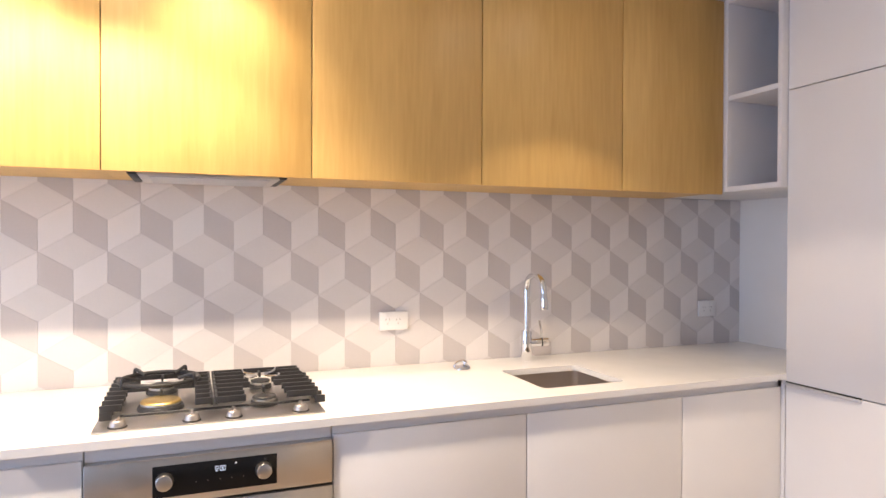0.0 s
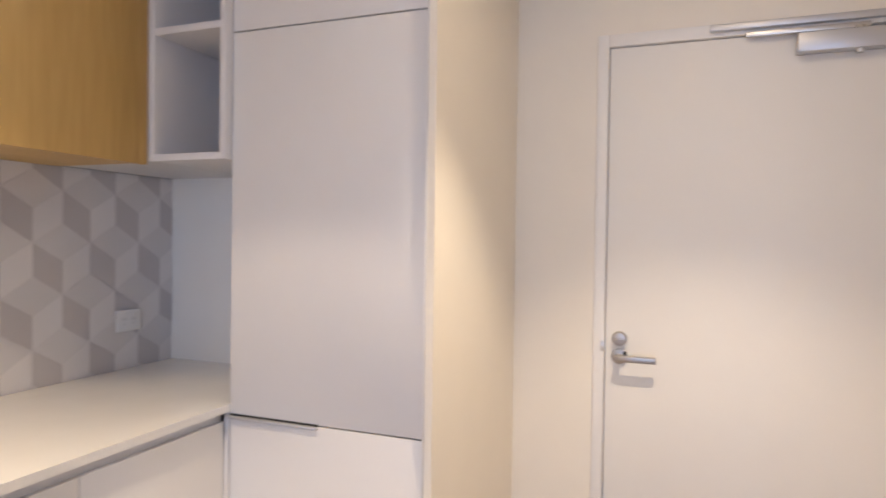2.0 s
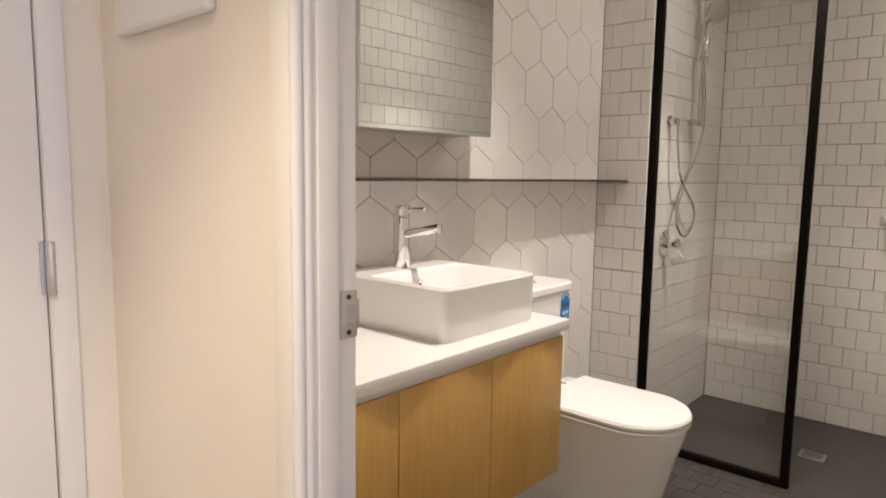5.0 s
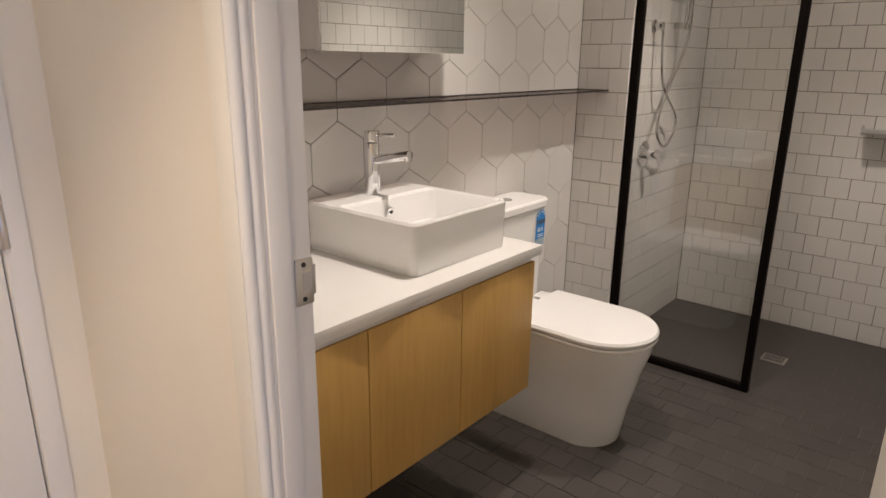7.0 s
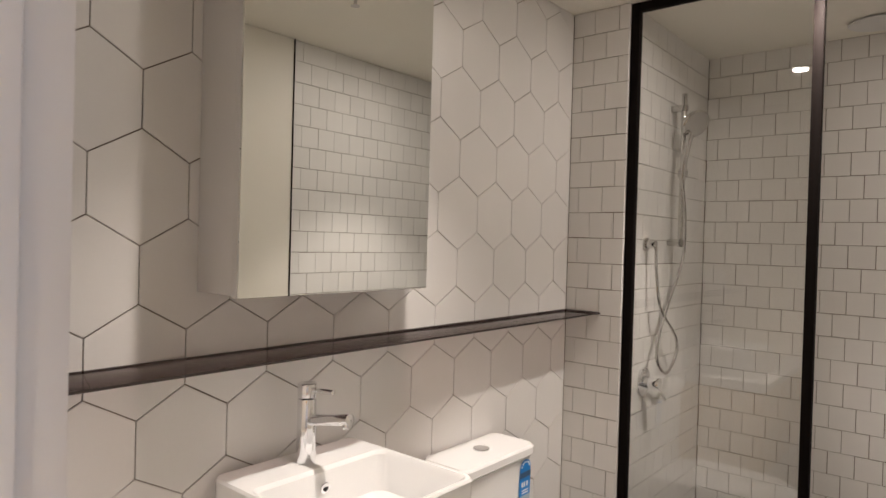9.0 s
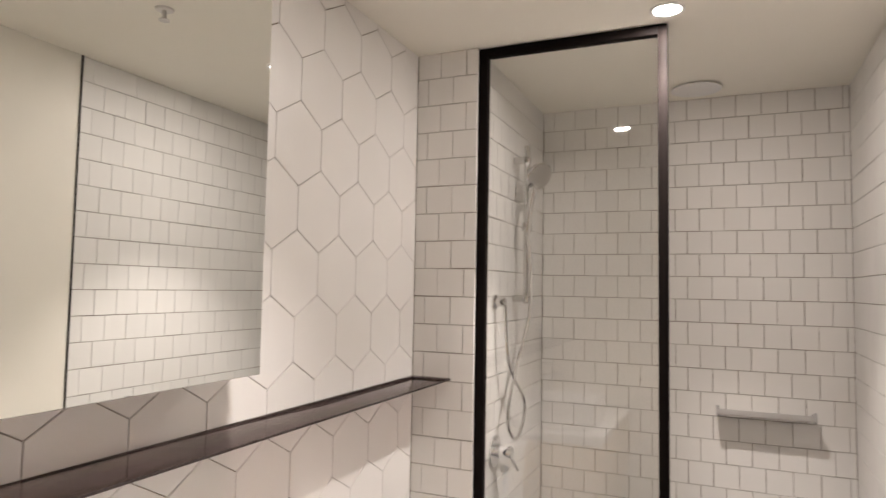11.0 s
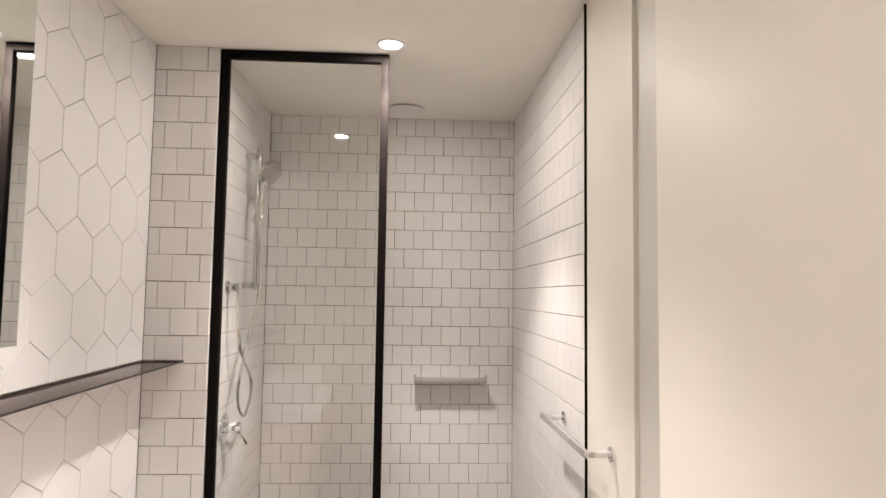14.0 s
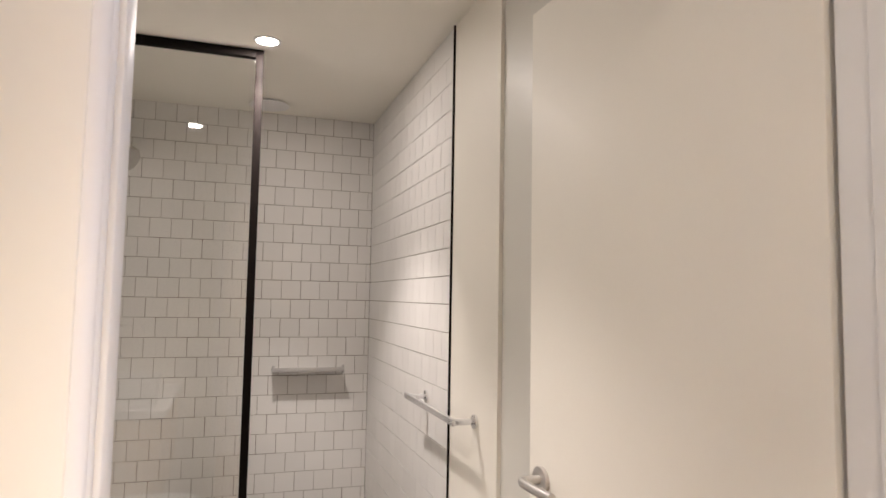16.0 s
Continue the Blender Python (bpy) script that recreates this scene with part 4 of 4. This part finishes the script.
shell("trim", box(XR - 0.003, XR + 0.008, YT - 0.0006, YT + 0.0018, 0, CEIL), M_BLACKFRAME)
gr = thing("floor_drain", pose(0.018, -5.262, 0.0), "square steel floor drain grate in the shower", "drain")
part("frame", box(-0.052, 0.052, -0.045, 0.045, -0.002, 0.003, 0.001), M_STEEL, gr)
for k in range(5):
    part("slot", box(-0.042, 0.042, -0.034 + 0.015 * k, -0.027 + 0.015 * k, 0.0028, 0.0034), M_DARK, gr)

# ceiling fittings


def downlight(x, y, label):
    ob = thing("downlight", pose(x, y, CEIL), label, "downlight", "recessed ceiling downlights")
    bm = loft([[(r * math.cos(2 * math.pi * k / 32), r * math.sin(2 * math.pi * k / 32), z) for k in range(32)] for r, z in ((0.052, 0.0), (0.052, -0.004), (0.048, -0.006), (0.042, -0.005), (0.040, -0.001))], cap=(False, False))
    part("trim_ring", bm, M_PLASTIC, ob)
    part("lens", cyl((0, 0, -0.0005), (0, 0, -0.0025), 0.040, n=32), M_LENS, ob, "glowing round lens")


for x, y, *_ in DOWNLIGHTS:
    downlight(x, y, "white recessed ceiling downlight switched on over the kitchen")
for x, y, *_ in BATH_LIGHTS:
    downlight(x, y, "white recessed ceiling downlight switched on in the bathroom")
fan = thing("exhaust_fan", pose(-0.037, -5.57, CEIL), "round white ceiling exhaust fan cover over the shower", "fan")
FAN = ((0.086, -0.006), (0.097, -0.007), (0.101, -0.010), (0.098, -0.013), (0.05, -0.016))
part("cover", loft([[(q * math.cos(2 * math.pi * k / 40), q * math.sin(2 * math.pi * k / 40), z) for k in range(40)] for q, z in FAN]), M_PLASTIC, fan)
part("throat", cyl((0, 0, 0), (0, 0, -0.006), 0.080, n=40), M_SHELF, fan)
spk = thing("fire_sprinkler", pose(0.01, -4.165, CEIL), "small chrome fire sprinkler head on the bathroom ceiling", "sprinkler")
part("escutcheon", cyl((0, 0, 0), (0, 0, -0.006), 0.030, 0.026, bevel=0.001), M_SATIN, spk)
part("stem", cyl((0, 0, -0.006), (0, 0, -0.035), 0.007, n=12), M_SATIN, spk)
part("deflector", cyl((0, 0, -0.035), (0, 0, -0.038), 0.017, n=16), M_SATIN, spk)

# ---- tiles ----
TILES = {}


def clip(poly, x0, x1, y0, y1):
    for axis, lim, keep in ((0, x0, 1), (0, x1, -1), (1, y0, 1), (1, y1, -1)):
        out = []
        for k in range(len(poly)):
            a, b = poly[k - 1], poly[k]
            ina, inb = keep * (a[axis] - lim) >= 0, keep * (b[axis] - lim) >= 0
            if ina != inb:
                u = (lim - a[axis]) / (b[axis] - a[axis])
                out.append((a[0] + u * (b[0] - a[0]), a[1] + u * (b[1] - a[1])))
            if inb:
                out.append(b)
        poly = out
        if len(poly) < 3:
            return []
    return poly


def inset(poly, d):
    n, out = len(poly), []
    for k in range(n):
        a, b, c = Vector(poly[k - 1]), Vector(poly[k]), Vector(poly[(k + 1) % n])
        e, f = (b - a).normalized(), (c - b).normalized()
        m, q = Vector((-e.y, e.x)), Vector((-f.y, f.x))
        s = m + q
        out.append(tuple(b + s * (d / max(0.3, 1 + m.dot(q)))))
    return out


def area(poly):
    return 0.5 * sum(poly[k - 1][0] * poly[k][1] - poly[k][0] * poly[k - 1][1] for k in range(len(poly)))


def tidy(poly):
    out = []
    for p in poly:
        if not out or (Vector(p) - Vector(out[-1])).length > 0.002:
            out.append(p)
    if len(out) > 2 and (Vector(out[0]) - Vector(out[-1])).length <= 0.002:
        out.pop()
    return out


def tile_mesh(poly, thick, edge, material):
    key = (material.name, thick, tuple((round(x, 3), round(y, 3)) for x, y in poly))
    if key not in TILES:
        n = len(poly)
        top = inset(poly, edge)
        vs = [(x, y, 0) for x, y in poly] + [(x, y, thick - edge * 0.6) for x, y in poly] + [(x, y, thick) for x, y in top]
        fs = [tuple(range(2 * n, 3 * n))]
        for r in (0, n):
            fs += [(r + k, r + (k + 1) % n, r + n + (k + 1) % n, r + n + k) for k in range(n)]
        me = bpy.data.meshes.new("tile")
        me.from_pydata(vs, [], fs)
        me.materials.append(material)
        TILES[key] = me
    return TILES[key]


def lay(parent, polys, plane, material, joint=0.0027, thick=0.0055, edge=0.0009, wobble=0.0, tilt=0.0, upright=None):
    """Each outline becomes a tile of its own on the plane (its z is the way out of the wall). upright: the width of the upright joints of square tiles, where they are tighter."""
    for poly in polys:
        poly = tidy(poly)
        if len(poly) < 3:
            continue
        if area(poly) < 0:
            poly = poly[::-1]
        if area(poly) < 1e-4:
            continue
        if upright is None:
            poly = inset(poly, joint / 2)
        else:
            xs, ys = [p[0] for p in poly], [p[1] for p in poly]
            a, b, c, d = min(xs) + upright / 2, max(xs) - upright / 2, min(ys) + joint / 2, max(ys) - joint / 2
            poly = [(a, c), (b, c), (b, d), (a, d)]
        if area(poly) < 6e-5:
            continue
        c = Vector((sum(p[0] for p in poly) / len(poly), sum(p[1] for p in poly) / len(poly)))
        ob = new("tile", tile_mesh([(p[0] - c.x, p[1] - c.y) for p in poly], thick, edge, material))
        r = random.uniform
        ob.matrix_world = plane @ pose(c.x + r(-wobble, wobble), c.y + r(-wobble, wobble), 0, r(-tilt, tilt), r(-tilt, tilt), r(-tilt, tilt))
        ob.parent = parent


def wall_plane(origin, right, out):
    """A plane in which x runs along right, y up and z out of the wall."""
    r, o = Vector(right), Vector(out)
    u = Vector((0, 0, 1))
    m = Matrix((r, u, o)).transposed().to_4x4()
    m.translation = origin
    return m


P = 0.0998


def bond(w, h, start, pitch=P, row=P, flip=0):
    polys = []
    for k in range(int(h / row) + 1):
        off = start + (pitch / 2 if (k + flip) % 2 else 0)
        n = -2
        while off + n * pitch < w:
            p = clip([(off + n * pitch, k * row), (off + (n + 1) * pitch, k * row), (off + (n + 1) * pitch, (k + 1) * row), (off + n * pitch, (k + 1) * row)], 0, w, 0, h)
            if p:
                polys.append(p)
            n += 1
    return polys


def hexes(w, h, cx, cz, s):
    polys = []
    wd, rh = s * math.sqrt(3), 1.5 * s
    for j in range(-20, 21):
        for i in range(-30, 31):
            x, z = cx + wd * (i + (0.5 if j % 2 else 0)), cz + rh * j
            p = clip([(x + s * math.sin(radians(60 * k)), z + s * math.cos(radians(60 * k))) for k in range(6)][::-1], 0, w, 0, h)
            if p:
                polys.append(p)
    return polys



lay(wall_shower_end, bond(XS - XR, CEIL, 0.0025, pitch=0.1005), wall_plane((XS, YS - 0.0055, 0), (-1, 0, 0), (0, 1, 0)), M_TILE, wobble=0.0005, tilt=0.07)
lay(wall_nib, bond(XV - XS, CEIL, 0.0425), wall_plane((XV, YN - 0.0055, 0), (-1, 0, 0), (0, 1, 0)), M_TILE, wobble=0.0005, tilt=0.07)
lay(wall_shower_side, bond(YN - YS, CEIL, 0.03), wall_plane((XS + 0.0055, YN, 0), (0, -1, 0), (-1, 0, 0)), M_TILE, wobble=0.0005, tilt=0.07)
lay(wall_shower_right, bond(YT - YS, CEIL, 0.092), wall_plane((XR - 0.0055, YS, 0), (0, 1, 0), (1, 0, 0)), M_TILE, upright=0.0009, wobble=0.0005, tilt=0.07)
lay(wall_vanity, hexes(YB - YN, CEIL, 1.493, 1.7335, 0.1161), wall_plane((XV + 0.0055, YB, 0), (0, -1, 0), (-1, 0, 0)), M_HEX, joint=0.0026, wobble=0.0003)

# splashback of tumbling-block rhombs
CW, CV, CH = 0.2005, 0.1045, 0.0610
faces = {"d": [], "m": [], "l": []}
for j in range(-6, 3):
    for i in range(-8, 18):
        x, z = -1.108 + 3.46 + CW * (i - 6 + (0.5 if j % 2 else 0)), 1.455 + (CV + CH) * j
        a, b = CW / 2, CH
        faces["d"].append([(x - a, z + b), (x - a, z + b - CV), (x, z - CV), (x, z)])
        faces["l"].append([(x, z), (x, z - CV), (x + a, z + b - CV), (x + a, z + b)])
        faces["m"].append([(x, z), (x + a, z + b), (x, z + 2 * b), (x - a, z + b)])
for key, m in (("d", M_CUBE_D), ("m", M_CUBE_M), ("l", M_CUBE_L)):
    lay(wall_north, [clip(p if area(p) > 0 else p[::-1], 0, 0.4575 + 3.46, 0.9005, 1.592) for p in faces[key]], wall_plane((-3.46, 0.004, 0), (1, 0, 0), (0, -1, 0)), m, joint=0.0005, thick=0.0055, edge=0.0002)

# charcoal floor: single tiles where the floor is seen, the rest in one piece
fb = shell("floor_tiling", box(XR - 0.35, XV, -3.45, YB + 0.0, -0.004, -0.001), M_FLOOR_T)
floor_tiles = tagged(new("floor_tiles"), kind="structure")


def floor_lay(y0, y1, x0, x1):
    out = bond(x1 - x0, y1 - y0, 0.03, 0.098, 0.098)
    plane = Matrix.Translation((x0, y0, -0.004))
    lay(floor_tiles, out, plane, M_FLOOR_T, joint=0.0027, thick=0.004, edge=0.0008, wobble=0.0006, tilt=0.08)


floor_lay(SY + 0.0, -3.45, XR, XV)
bm = bmesh.new()
for poly in bond(XS - XR, SY - YS, 0.0, 0.098, 0.098):
    q = inset(poly if area(poly) > 0 else poly[::-1], 0.0012)
    if len(q) > 2 and abs(area(q)) > 1e-4:
        bm.faces.new([bm.verts.new((XR + x, YS + y, -0.0005)) for x, y in q])
tagged(new("shower_floor_tiles", mesh_of("shower_floor_tiles", bm, M_FLOOR_T)), "charcoal mosaic tiles of the shower floor", "floor tiles", kind="stuff")
